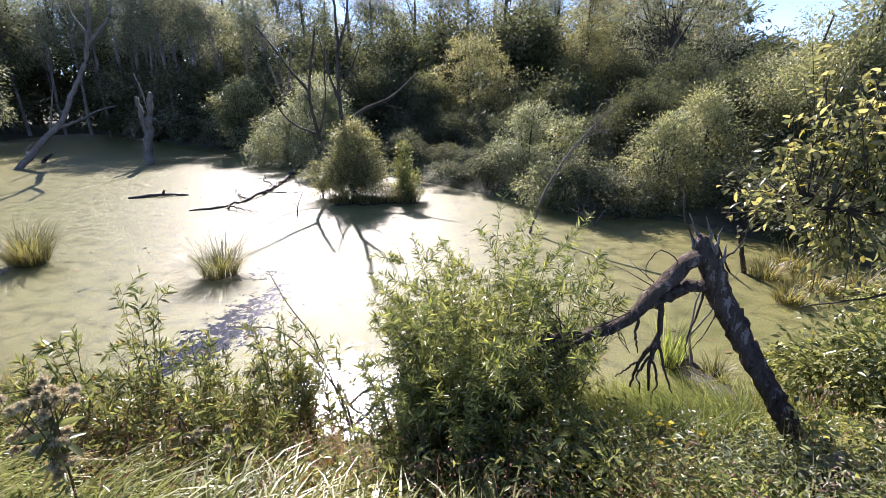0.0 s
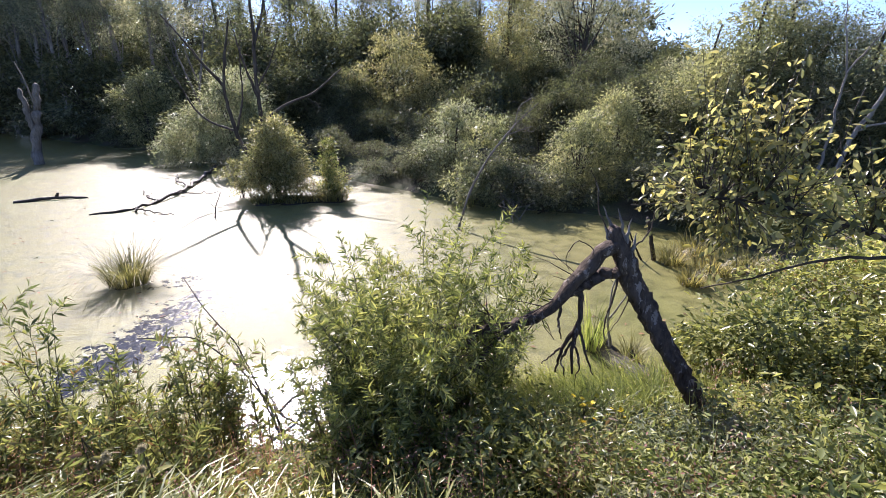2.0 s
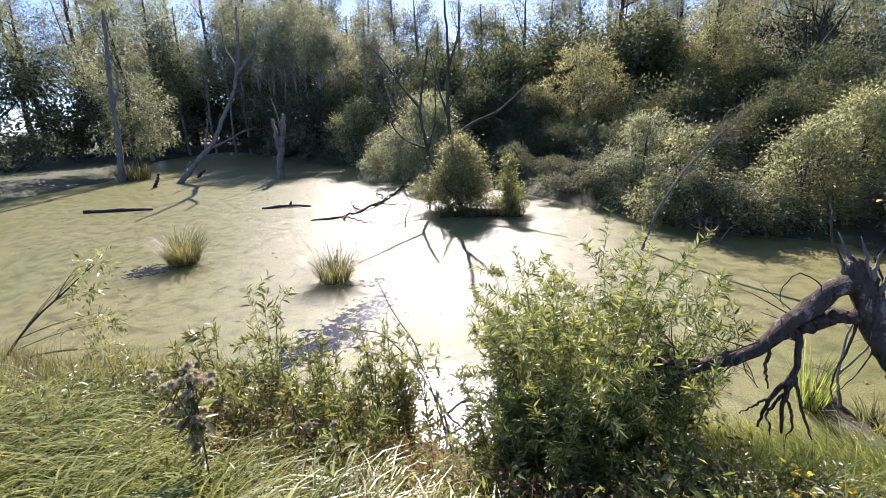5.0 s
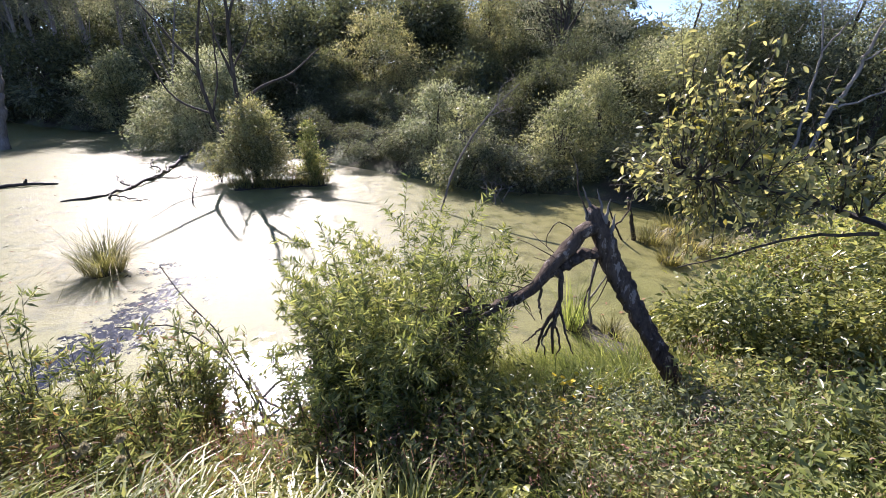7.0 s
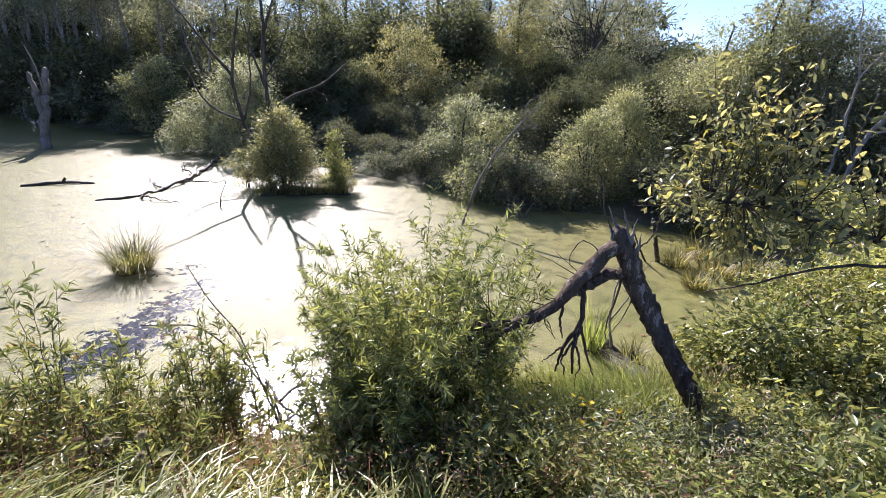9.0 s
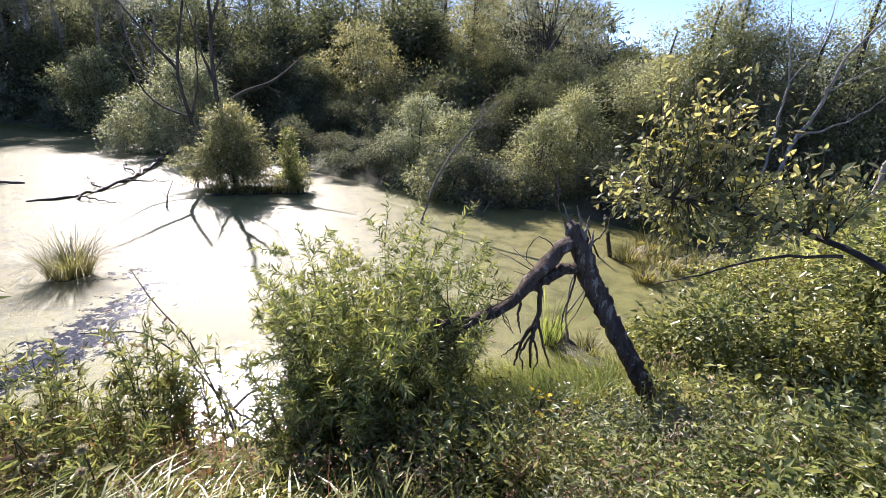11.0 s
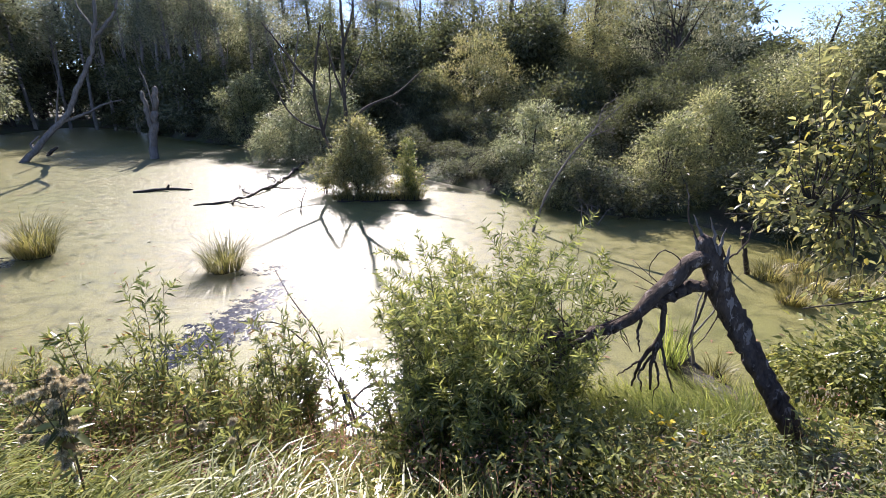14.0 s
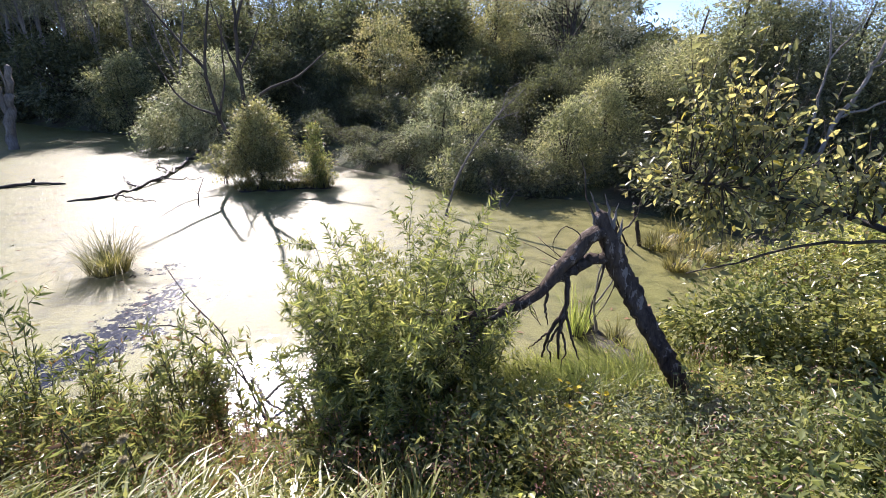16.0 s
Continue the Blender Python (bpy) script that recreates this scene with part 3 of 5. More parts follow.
# blobs: x across, y away, z up, and half sizes
bush_at("willow_bush", -14.5, 23.9, [(0, 0, 2.3, 1.9, 1.5, 1.5), (-1.5, 0.3, 1.5, 1.5, 1.3, 1.2), (1.2, 0.2, 1.8, 1.2, 1.2, 1.3), (0.2, -0.2, 3.3, 1.1, 1.1, 0.9), (-2.6, 0.5, 0.8, 1.1, 0.9, 0.8), (0.3, -0.6, 0.6, 2.2, 1.2, 0.8), (-1.8, -0.4, 0.4, 1.6, 1.0, 0.6)], 34000, 31, M_BUFF,
        "broad grey-buff willow bush leaning over the pond", 0.12, 0.36, 0.34)
bush_at("willow_bush", -22.3, 31.5, [(0, 0, 1.6, 1.5, 1.2, 1.2), (-0.9, 0, 2.6, 1.1, 1.0, 0.9), (0.9, 0, 2.4, 1.1, 1.0, 0.9), (0.2, -0.2, 3.5, 0.9, 0.9, 0.8), (1.6, 0, 1.0, 1.0, 0.9, 0.8)], 13000, 231, M_WILLOW,
        "loose willow bush with glinting grey-green leaves", 0.14, 0.38, 0.36)
bush_at("willow_bush", 3.5, 25.0, [(0, 0, 3.1, 2.1, 1.8, 1.7), (-2.0, 0.3, 2.5, 1.4, 1.3, 1.2), (1.8, -0.2, 2.3, 1.5, 1.3, 1.5), (2.4, -1.2, 1.2, 1.3, 1.1, 1.1), (0.2, 0, 4.5, 1.2, 1.2, 0.9), (-0.6, -0.4, 1.3, 1.8, 1.2, 1.0)], 22000, 32, M_GOLD,
        "large willow bush with yellowing leaves on the far shore", 0.11, 0.4, 0.32)
bush_at("willow_bush", 10.2, 15.9, [(0, 0, 1.4, 0.95, 0.9, 1.0), (0.2, -0.1, 2.2, 0.6, 0.6, 0.6), (-0.7, 0.1, 0.9, 0.7, 0.7, 0.7), (0, -0.5, 0.3, 1.2, 0.8, 0.5)], 13000, 33, M_BUFF, "soft grey-buff willow bush at the water's edge", 0.09, 0.36, 0.26)
bush_at("willow_bush", 14.3, 13.9, [(0, 0, 1.3, 0.7, 0.7, 0.95), (0.1, 0, 2.1, 0.45, 0.45, 0.5), (-0.6, -0.2, 0.6, 0.8, 0.6, 0.5), (0.5, 0, 0.8, 0.6, 0.6, 0.6), (0, -0.4, 0.2, 1.0, 0.6, 0.35)], 10000, 34, M_WILLOW, "thin willow bush with small olive leaves", 0.085, 0.4, 0.25)
bush_at("willow_bush", 25.2, 14.4, [(0, 0, 1.15, 1.0, 0.9, 0.95), (0.2, 0, 1.85, 0.6, 0.6, 0.5), (-0.8, -0.2, 0.65, 0.6, 0.6, 0.6), (0.8, -0.2, 0.7, 0.7, 0.6, 0.65), (0, -0.5, 0.2, 1.3, 0.7, 0.4)], 16000, 35, M_WILLOW, "round silvery willow bush on the shore", 0.09, 0.34, 0.24)
bush_at("willow_bush", 29.3, 15.6, [(0, 0, 1.4, 0.9, 0.9, 1.0), (-0.2, 0, 2.3, 0.55, 0.55, 0.5), (0.5, -0.3, 0.8, 0.8, 0.7, 0.7), (0.2, -0.5, 0.3, 1.1, 0.7, 0.4)], 13000, 36, M_WILLOW, "taller silvery willow bush behind the round one", 0.09, 0.34, 0.26)
x, y = polar(16.0, 28.0)
woody("tree", standing(x, y), [(0, 0, -0.2), (0.1, 0, 2.4), (0.2, 0.1, 5.5), (0.1, 0, 8.4)], 0.1,
      [(0, 0, 2.3, 1.4, 1.3, 1.3), (0.1, 0, 4.2, 1.5, 1.4, 1.3), (0.3, 0, 6.0, 1.6, 1.5, 1.3), (0.5, 0, 7.6, 1.2, 1.2, 1.0), (-0.6, -0.2, 3.5, 1.1, 1.1, 0.9), (0.2, -0.3, 1.0, 1.8, 1.3, 1.0), (-0.9, -0.4, 2.2, 1.3, 1.1, 1.1)], 27000, np.random.default_rng(37), M_GOLD, M_BARK,
      "upright tree with golden-brown autumn leaves", "tree", 0.12, 0.42, 0.34, 26)
x, y = polar(24.6, 35)
woody("tree", standing(x, y), [(0, 0, -0.2), (-0.4, 0, 2.0), (-0.1, 0.1, 4.5), (0.5, 0, 7.8)], 0.17,
      [(-3.2, 0, 6.2, 2.3, 2.1, 2.2), (-0.8, 0, 8.6, 2.7, 2.4, 2.3), (2.2, 0, 7.2, 2.4, 2.2, 2.2), (1.0, 0, 10.8, 2.5, 2.1, 1.9), (3.0, 0, 4.6, 1.8, 1.8, 1.5), (-2.5, 0.4, 3.2, 1.8, 1.8, 1.4), (-2.2, 0, 10.8, 2.0, 1.8, 1.7), (0.4, 0, 3.0, 2.2, 1.8, 1.5)], 36000,
      np.random.default_rng(38), M_TALL, M_BARK, "big spreading grey-green willow behind the shore", "tree", 0.16, 0.34, 0.55, 44, 0.35, 0.45)
x, y = polar(7.5, 42)
woody("tree", standing(x, y), [(0, 0, -0.2), (0.2, 0, 3.5), (-0.2, 0.1, 7.5), (0.2, 0, 12)], 0.22,
      [(-1.5, 0, 6.6, 2.1, 2.0, 1.9), (1.0, 0, 8.4, 2.5, 2.3, 2.1), (2.8, 0, 6.0, 2.3, 2.0, 2.0), (0.2, 0, 11.2, 2.2, 2.0, 1.8), (0.8, 0, 3.8, 2.5, 2.0, 1.5), (3.0, 0, 10.0, 1.6, 1.6, 1.5)], 20000,
      np.random.default_rng(39), M_TALL, M_BARK, "tall grey willow rising over the woods", "tree", 0.18, 0.36, 0.6, 34)
# right-hand trees on the shore
for az, dist, h, sp, seed, leaf, label, count in (
        (37.4, 17.5, 5.4, 1.3, 41, M_WILLOW, "leafy willow with sunlit top leaves", 26000), (41.0, 17.0, 6.2, 1.25, 42, M_WILLOW, "leafy willow tree with sunlit olive top", 27000),
        (43.4, 17.5, 7.0, 0.95, 148, M_WILLOW, "narrow willow with a high sunlit crown", 20000), (46.3, 18.0, 5.4, 1.3, 43, M_DARK, "dark willow tree behind dead branches", 24000), (50.0, 17.0, 5.2, 1.3, 44, M_DARK, "dense dark willow with bare upper branches", 24000),
        (34.3, 20.5, 4.3, 1.0, 45, M_TALL, "small dark tree at the edge of the sky", 17000), (53.0, 15.8, 6.2, 0.8, 145, M_WILLOW, "thin willow with an airy olive crown", 8500), (56.0, 16.5, 6.0, 0.9, 146, M_WILLOW, "tall airy willow against the sky", 9000),
        (48.0, 20, 5.2, 1.3, 147, M_DARK, "dark willow behind the dead branches", 18000), (54.0, 17.5, 4.9, 1.3, 149, M_DARK, "dark rounded willow under an airy crown", 20000), (57.2, 18.0, 4.0, 1.0, 150, M_DARK, "low dark willow at the end of the thicket", 14000)):
    h -= 0.9
    x, y = polar(az, dist)
    woody("tree", standing(x, y), [(0, 0, -0.2), (0.1, 0, h * 0.35), (-0.1, 0.1, h * 0.7), (0.05, 0, h * 0.97)], 0.075,
          [(0, 0, h * 0.88, sp * 0.6, sp * 0.6, h * 0.12), (sp * 0.4, 0, h * 0.68, sp, sp, h * 0.16), (-sp * 0.5, 0, h * 0.55, sp, sp, h * 0.15), (0, 0, h * 0.35, sp * 1.2, sp, h * 0.17), (0.3, 0, h * 0.15, sp * 1.2, sp, h * 0.13)],
          count, np.random.default_rng(seed), leaf, M_BARK, label, "tree", 0.085, 0.4, 0.36, 24)
for az, dist, h, sp, seed, leaf in ((60.5, 22, 2.3, 1.6, 46, M_GOLD), (64.5, 20, 2.0, 1.7, 47, M_WILLOW), (60, 26, 2.4, 1.6, 48, M_WILLOW), (69, 17, 2.2, 1.6, 49, M_SHRUB), (75, 15, 2.2, 1.6, 50, M_SHRUB)):
    bush_at("bush", az, dist, [(0, 0, h * 0.5, sp, sp, h * 0.45), (0.5, 0, h * 0.8, sp * 0.6, sp * 0.6, h * 0.3)], 6000, seed, leaf, "rounded bush on the open bank", 0.12, 0.4, 0.35)


# ---- in the pond: island, sedge tufts, dead wood ----
def mound(rx, ry, h, seed):
    rng = np.random.default_rng(seed)
    rings, sides, v = 5, 18, []
    for i in range(rings):
        s = i / (rings - 1)
        for k in range(sides):
            a = 2 * math.pi * k / sides
            q = (1 - s ** 1.6) * (1 + 0.18 * math.sin(3 * a + seed) + 0.1 * rng.random())
            v.append((rx * q * math.cos(a), ry * q * math.sin(a), -0.12 + (h + 0.12) * s + 0.02 * rng.random()))
    f = [(i * sides + k, i * sides + (k + 1) % sides, (i + 1) * sides + (k + 1) % sides, (i + 1) * sides + k) for i in range(rings - 1) for k in range(sides)]
    return np.array(v), np.array(f), True


def tuft_blades(n, rx, ry, h, seed, width=0.012, sag=(0.25, 1.25), base=0.03):
    rng = np.random.default_rng(seed)
    a, r = rng.random(n) * 2 * np.pi, np.sqrt(rng.random(n))
    at = np.stack([rx * r * np.cos(a), ry * r * np.sin(a), np.full(n, base)], 1)
    b = a + rng.normal(size=n) * 0.6
    way = np.stack([np.cos(b), np.sin(b), np.zeros(n)], 1)
    s = sag[0] + (sag[1] - sag[0]) * rng.random(n) * (0.4 + 0.6 * r)
    return blades(at, way, h * (0.35 + 0.85 * rng.random(n)), width * (0.7 + 0.6 * rng.random(n)), s, rng)


def sedge_tuft(x, y, rx, ry, h, seed, n, label, mat=M_TUFT, z=0.0, width=0.014, group="sedge tufts in the pond", sag=(0.25, 1.25)):
    ob = thing("sedge_tuft", (x, y, z), label, "sedge", group)
    part("root_clump", mound(rx * 0.75, ry * 0.75, 0.16, seed), M_WET, ob)
    tagged(part("foliage", tuft_blades(n, rx * 0.8, ry * 0.8, h, seed, width, sag), mat, ob), kind="stuff")
    return ob


sedge_tuft(-4.25, 8.3, 0.4, 0.36, 0.85, 51, 620, "green sedge tuft standing in the duckweed", width=0.011, sag=(0.3, 1.7))
sedge_tuft(-8.6, 9.15, 0.44, 0.38, 1.0, 52, 800, "dense yellow-green sedge tuft with a dark root clump", width=0.012, sag=(0.25, 1.5))
sedge_tuft(-26.7, 25.8, 1.3, 1.0, 1.4, 53, 500, "sedge tussock at the foot of the dead birch", width=0.03)
for k, (x, y, rx, h) in enumerate(((5.75, 7.75, 0.3, 0.42), (6.2, 7.2, 0.42, 0.45), (5.45, 6.75, 0.26, 0.34), (6.6, 8.2, 0.4, 0.5), (6.9, 7.1, 0.4, 0.5))):
    sedge_tuft(x, y, rx, rx, h, 54 + k, 300, "low green sedge tuft by the shallow shore", M_TUFT, -0.02, 0.014)

# the island: two little bushes over sedge
part("island", mound(1.25, 0.5, 0.14, 3), M_GROUND).location = (-2.4, 14.9, 0)
tagged(bpy.data.objects["island"], "small muddy island in the pond", "island", "", "structure")
woody("willow_bush", (-2.75, 14.9, 0.12), [(0, 0, 0)], 0.022, [(0, 0, 1.3, 0.82, 0.75, 0.8), (0.02, 0, 1.95, 0.5, 0.5, 0.45), (-0.45, 0, 0.75, 0.65, 0.6, 0.6), (0.45, 0, 0.75, 0.6, 0.6, 0.6), (0, 0, 0.3, 0.95, 0.5, 0.3)], 21000, np.random.default_rng(61), M_GOLD, M_BARK,
      "small willow bush with yellow-green leaves on the island", "bush", 0.085, 0.38, 0.28, 24, 0.25, 0.3, 7)
woody("willow_bush", (-1.25, 14.75, 0.1), [(0, 0, 0)], 0.016, [(0, 0, 0.9, 0.34, 0.32, 0.55), (0.05, 0, 1.5, 0.22, 0.22, 0.35), (0.2, 0, 0.5, 0.35, 0.3, 0.3), (0, 0, 0.2, 0.5, 0.35, 0.25)], 5200, np.random.default_rng(62), M_HERB, M_BARK,
      "young bright green willow on the island", "bush", 0.085, 0.34, 0.16, 10, 0.0, 0.2, 4)
woody("willow_bush", (-4.05, 15.4, 0.0), [(0, 0, 0)], 0.014, [(0, 0, 0.6, 0.4, 0.35, 0.45), (-0.3, 0, 0.9, 0.3, 0.3, 0.3)], 1700, np.random.default_rng(63), M_GOLD, M_BARK,
      "low yellowing willow shoot beside the island", "bush", 0.085, 0.34, 0.16, 8, 0.1, 0.2, 4)
for k, (x, y, rx, h, n) in enumerate(((-3.1, 14.4, 0.6, 0.5, 300), (-2.3, 14.35, 0.6, 0.45, 300), (-1.1, 14.4, 0.5, 0.6, 380), (-1.7, 14.5, 0.4, 0.4, 200))):
    sedge_tuft(x, y, rx, 0.4, h, 64 + k, n, "sedge fringe along the little island", M_TUFT, 0.02, 0.018)


def snag(name, lines, bark, label, category="dead tree", seed=0, sides=7, twigs=0, twig_len=0.5, group="", wander=0.0):
    """Dead wood: lines of (points, first radius, last radius); the first line is the trunk."""
    rng = np.random.default_rng(seed)
    base = np.array(lines[0][0][0], float)
    ob = thing(name, tuple(base), label, category, group)
    for k, (pts, r0, r1) in enumerate(lines):
        p = bent(np.array(pts, float) - base, max(8, 5 * len(pts)), max(r0 * 0.45, wander), rng)
        pieces = [tube(p, [r0, (r0 + r1) / 2, r1], sides if k == 0 else 5, 0.22, rng)]
        for _ in range(twigs if k else twigs // 2):
            i = rng.integers(len(p) // 3, len(p))
            way = unit(rng.normal(size=3) + (0, 0, 0.2)) * twig_len * (0.4 + rng.random())
            pieces.append(tube(bent([p[i], p[i] + way * 0.5 + rng.normal(size=3) * 0.08 * twig_len, p[i] + way], 5, 0.03 * twig_len, rng), [max(r1 * 0.5, 0.004), 0.002], 3))
        part("trunk" if k == 0 else "branch", (*joined(pieces), True), bark, ob)
    return ob


snag("dead_stump", [([(-15.3, 24.6, -0.3), (-15.15, 24.77, 1.3), (-14.95, 24.9, 2.3), (-14.75, 25.0, 3.5)], 0.24, 0.13), ([(-15.12, 24.76, 1.35), (-15.22, 24.72, 2.3), (-15.3, 24.72, 3.3)], 0.16, 0.1),
                    ([(-14.93, 24.88, 2.5), (-15.03, 24.82, 3.67), (-15.2, 24.73, 4.47)], 0.05, 0.02)], M_DEAD, "forked broken stump of a dead tree in the water", "stump", 71, 9)
snag("dead_tree", [([(-21.5, 23.4, -0.3), (-20.31, 24.48, 1.31), (-19.54, 25.1, 2.32), (-18.87, 25.6, 3.95), (-18.3, 26.01, 5.12), (-17.9, 26.29, 6.85), (-17.73, 26.4, 8.25), (-17.6, 26.42, 9.6)], 0.17, 0.06),
                   ([(-18.18, 26.1, 5.85), (-17.6, 26.49, 6.59), (-17.1, 26.82, 7.32), (-16.79, 27.01, 8.6)], 0.11, 0.04), ([(-19.82, 24.88, 1.88), (-18.9, 25.59, 2.3), (-18.27, 26.04, 2.73), (-17.58, 26.51, 2.93)], 0.1, 0.03),
                   ([(-20.07, 24.68, 1.59), (-19.83, 24.87, 2.78), (-19.52, 25.11, 4.24)], 0.06, 0.02), ([(-18.0, 26.2, 6.4), (-18.5, 26.0, 7.4), (-18.5, 26.0, 8.6)], 0.07, 0.02), ([(-20.9, 24.1, 0.4), (-21.4, 24.4, 0.8), (-21.0, 24.6, 1.2)], 0.08, 0.04)],
     M_DEAD, "leaning dead tree with bare pale forked branches", "dead tree", 72, 9, 4, 1.0)
snag("dead_tree", [([(-26.4, 24.6, 0.0), (-26.13, 24.78, 2.86), (-26.05, 24.87, 4.64), (-25.95, 24.97, 6.07), (-25.8, 25.12, 7.75), (-25.6, 25.28, 10)], 0.2, 0.09), ([(-26.05, 24.87, 4.64), (-25.74, 25.18, 5.52), (-25.61, 25.32, 6.66)], 0.12, 0.04),
                   ([(-25.96, 24.96, 4.99), (-25.22, 25.71, 5.16)], 0.07, 0.03)], M_DEAD, "pale dead trunk with broken side branches on the shore", "dead tree", 73, 9)
snag("broken_post", [([(-21.75, 22.1, -0.2), (-21.5, 22.25, 0.35), (-21.4, 22.3, 0.75)], 0.13, 0.06)], M_WET, "short dark broken post in the water", "post", 74)
snag("broken_post", [([(-22.2, 26.1, -0.2), (-21.9, 26.2, 0.25), (-21.6, 26.3, 0.45)], 0.12, 0.06)], M_WET, "short dark broken post in the water", "post", 75)
snag("floating_log", [([(-18.6, 15.2, 0.03), (-17.2, 15.5, 0.05), (-15.83, 15.78, 0.02)], 0.09, 0.06)], M_WET, "long dark log lying in the duckweed", "log", 76)
snag("floating_log", [([(-10.75, 15.77, 0.0), (-9.75, 16.1, 0.08), (-8.93, 16.19, 0.01)], 0.06, 0.035), ([(-9.75, 16.1, 0.08), (-9.7, 16.12, 0.2)], 0.06, 0.03)], M_WET, "dark drifting log with a stub of a branch", "log", 77)
snag("fallen_branch", [([(-7.65, 13.77, 0.0), (-6.9, 13.95, 0.03), (-6.4, 14.9, 0.05), (-6.2, 16.6, 0.06), (-6.3, 18.6, 0.08), (-6.4, 21.0, 0.25)], 0.035, 0.07), ([(-6.7, 14.1, 0.04), (-6.0, 13.6, 0.05), (-5.3, 13.3, 0.02)], 0.03, 0.01),
                       ([(-6.4, 14.9, 0.05), (-7.1, 16.0, 0.05), (-7.7, 17.2, 0.03)], 0.035, 0.01), ([(-6.3, 16.0, 0.05), (-5.4, 16.3, 0.06), (-4.9, 16.2, 0.02)], 0.03, 0.01), ([(-6.25, 17.2, 0.07), (-7.0, 18.4, 0.08), (-7.6, 20, 0.05)], 0.04, 0.012)],
     M_WET, "fallen branched limb lying half sunk in duckweed", "branch", 78, 6, 3, 0.6, "", 0.13)
snag("sunken_twig", [([(-4.15, 12.9, -0.03), (-4.1, 12.95, 0.3), (-3.95, 13.0, 0.65)], 0.02, 0.008), ([(-4.1, 12.95, 0.25), (-4.25, 12.9, 0.45)], 0.012, 0.005)], M_WET, "bare twig sticking up from the water", "twig", 79)
snag("dead_tree", [([(-3.65, 16.62, -0.1), (-3.43, 16.66, 2.3), (-3.46, 16.65, 3.05), (-3.44, 16.65, 3.95), (-3.34, 16.67, 5.15), (-3.38, 16.67, 6.14), (-3.42, 16.66, 7.0)], 0.075, 0.03),
                   ([(-3.42, 16.66, 2.21), (-2.74, 16.78, 2.75), (-1.76, 16.91, 3.11), (-0.76, 16.99, 3.92)], 0.065, 0.02), ([(-3.37, 16.67, 4.64), (-3.05, 16.73, 5.49), (-2.85, 16.76, 6.6)], 0.05, 0.012),
                   ([(-3.46, 16.65, 3.05), (-3.81, 16.58, 4.3), (-3.97, 16.54, 5.31)], 0.055, 0.012), ([(-3.44, 16.65, 3.3), (-3.0, 16.7, 4.0), (-2.6, 16.7, 4.9)], 0.03, 0.01), ([(-2.0, 16.9, 3.05), (-1.5, 16.8, 2.7)], 0.02, 0.008),
                   ([(-3.7, 16.6, 0.7), (-4.2, 16.6, 1.7), (-4.4, 16.6, 2.7), (-4.45, 16.6, 3.4), (-4.25, 16.6, 4.4), (-4.05, 16.6, 5.3)], 0.085, 0.03), ([(-4.43, 16.6, 3.35), (-4.9, 16.6, 3.95), (-5.35, 16.6, 4.6), (-5.95, 16.6, 5.4)], 0.06, 0.02),
                   ([(-4.3, 16.6, 2.0), (-4.9, 16.6, 2.2), (-5.4, 16.6, 2.6), (-6.0, 16.6, 4.0)], 0.045, 0.012), ([(-4.25, 16.6, 1.9), (-3.9, 16.6, 3.0), (-3.85, 16.6, 4.1), (-3.75, 16.6, 4.9)], 0.04, 0.012)],
     M_BARK, "bare dead tree with crooked branches by the island", "dead tree", 80, 7, 8, 0.7)
snag("dead_tree", [([(-8.5, 25.6, -0.2), (-8.15, 25.7, 2.6), (-7.8, 25.8, 4.4), (-7.35, 25.9, 6.5)], 0.09, 0.025), ([(-8.15, 25.7, 2.8), (-8.7, 25.6, 4.7), (-8.9, 25.5, 5.8)], 0.05, 0.015), ([(-8.0, 25.75, 3.5), (-8.4, 25.7, 5.0), (-8.3, 25.7, 6.2)], 0.045, 0.015)],
     M_DEAD, "slim dead tree with upright grey branches", "dead tree", 81, 6, 5, 0.8)
snag("dead_tree", [([(2.0, 10.75, -0.25), (2.38, 10.94, 0.9), (2.86, 10.93, 1.76), (3.27, 10.92, 2.27), (3.68, 10.89, 2.7), (3.97, 10.9, 2.94)], 0.036, 0.01), ([(2.86, 10.93, 1.76), (3.46, 10.96, 2.45), (3.55, 11.04, 2.88), (3.85, 10.94, 3.06)], 0.028, 0.008),
                   ([(3.22, 10.94, 2.21), (3.65, 10.8, 2.37), (3.78, 10.75, 2.42)], 0.018, 0.006)], M_DEAD, "thin leaning dead sapling standing in the pond", "dead tree", 82, 6, 14, 0.5)
# brush heap and bleached branches by the right shore
rng = np.random.default_rng(83)
heap = []
for k in range(7):
    a = np.array((3.4 + 0.55 * rng.random(), 11.1 + 0.6 * rng.random(), -0.03))
    way = np.array((rng.normal() * 0.5, rng.normal() * 0.4, 0.35 + 0.35 * rng.random()))
    heap.append(([a, a + way * 0.6 + (0, 0, 0.1), a + way + (0.25 * rng.normal(), 0, -0.05)], 0.018, 0.005))
snag("brush_heap", heap, M_DEAD, "heap of bleached dead branches in the shallows", "branches", 84, 5, 6, 0.45)
heap = []
for k in range(9):
    a = np.array((4.2 + 2.4 * rng.random(), 11.6 + 0.7 * rng.random(), 0.02))
    way = np.array((rng.normal() * 0.6, -0.4 * rng.random(), 0.25 * rng.random()))
    heap.append(([a, a + way * 0.5 + (0, 0, 0.1), a + way], 0.016, 0.004))
snag("brush_heap", heap, M_WET, "dark dead twigs along the water's edge", "branches", 85, 5, 5, 0.4)
snag("dead_pole", [([(5.54, 7.96, -0.15), (5.42, 8.04, 0.46), (5.33, 8.1, 0.85)], 0.045, 0.03)], M_WET, "dark dead pole in the shallows", "pole", 86)
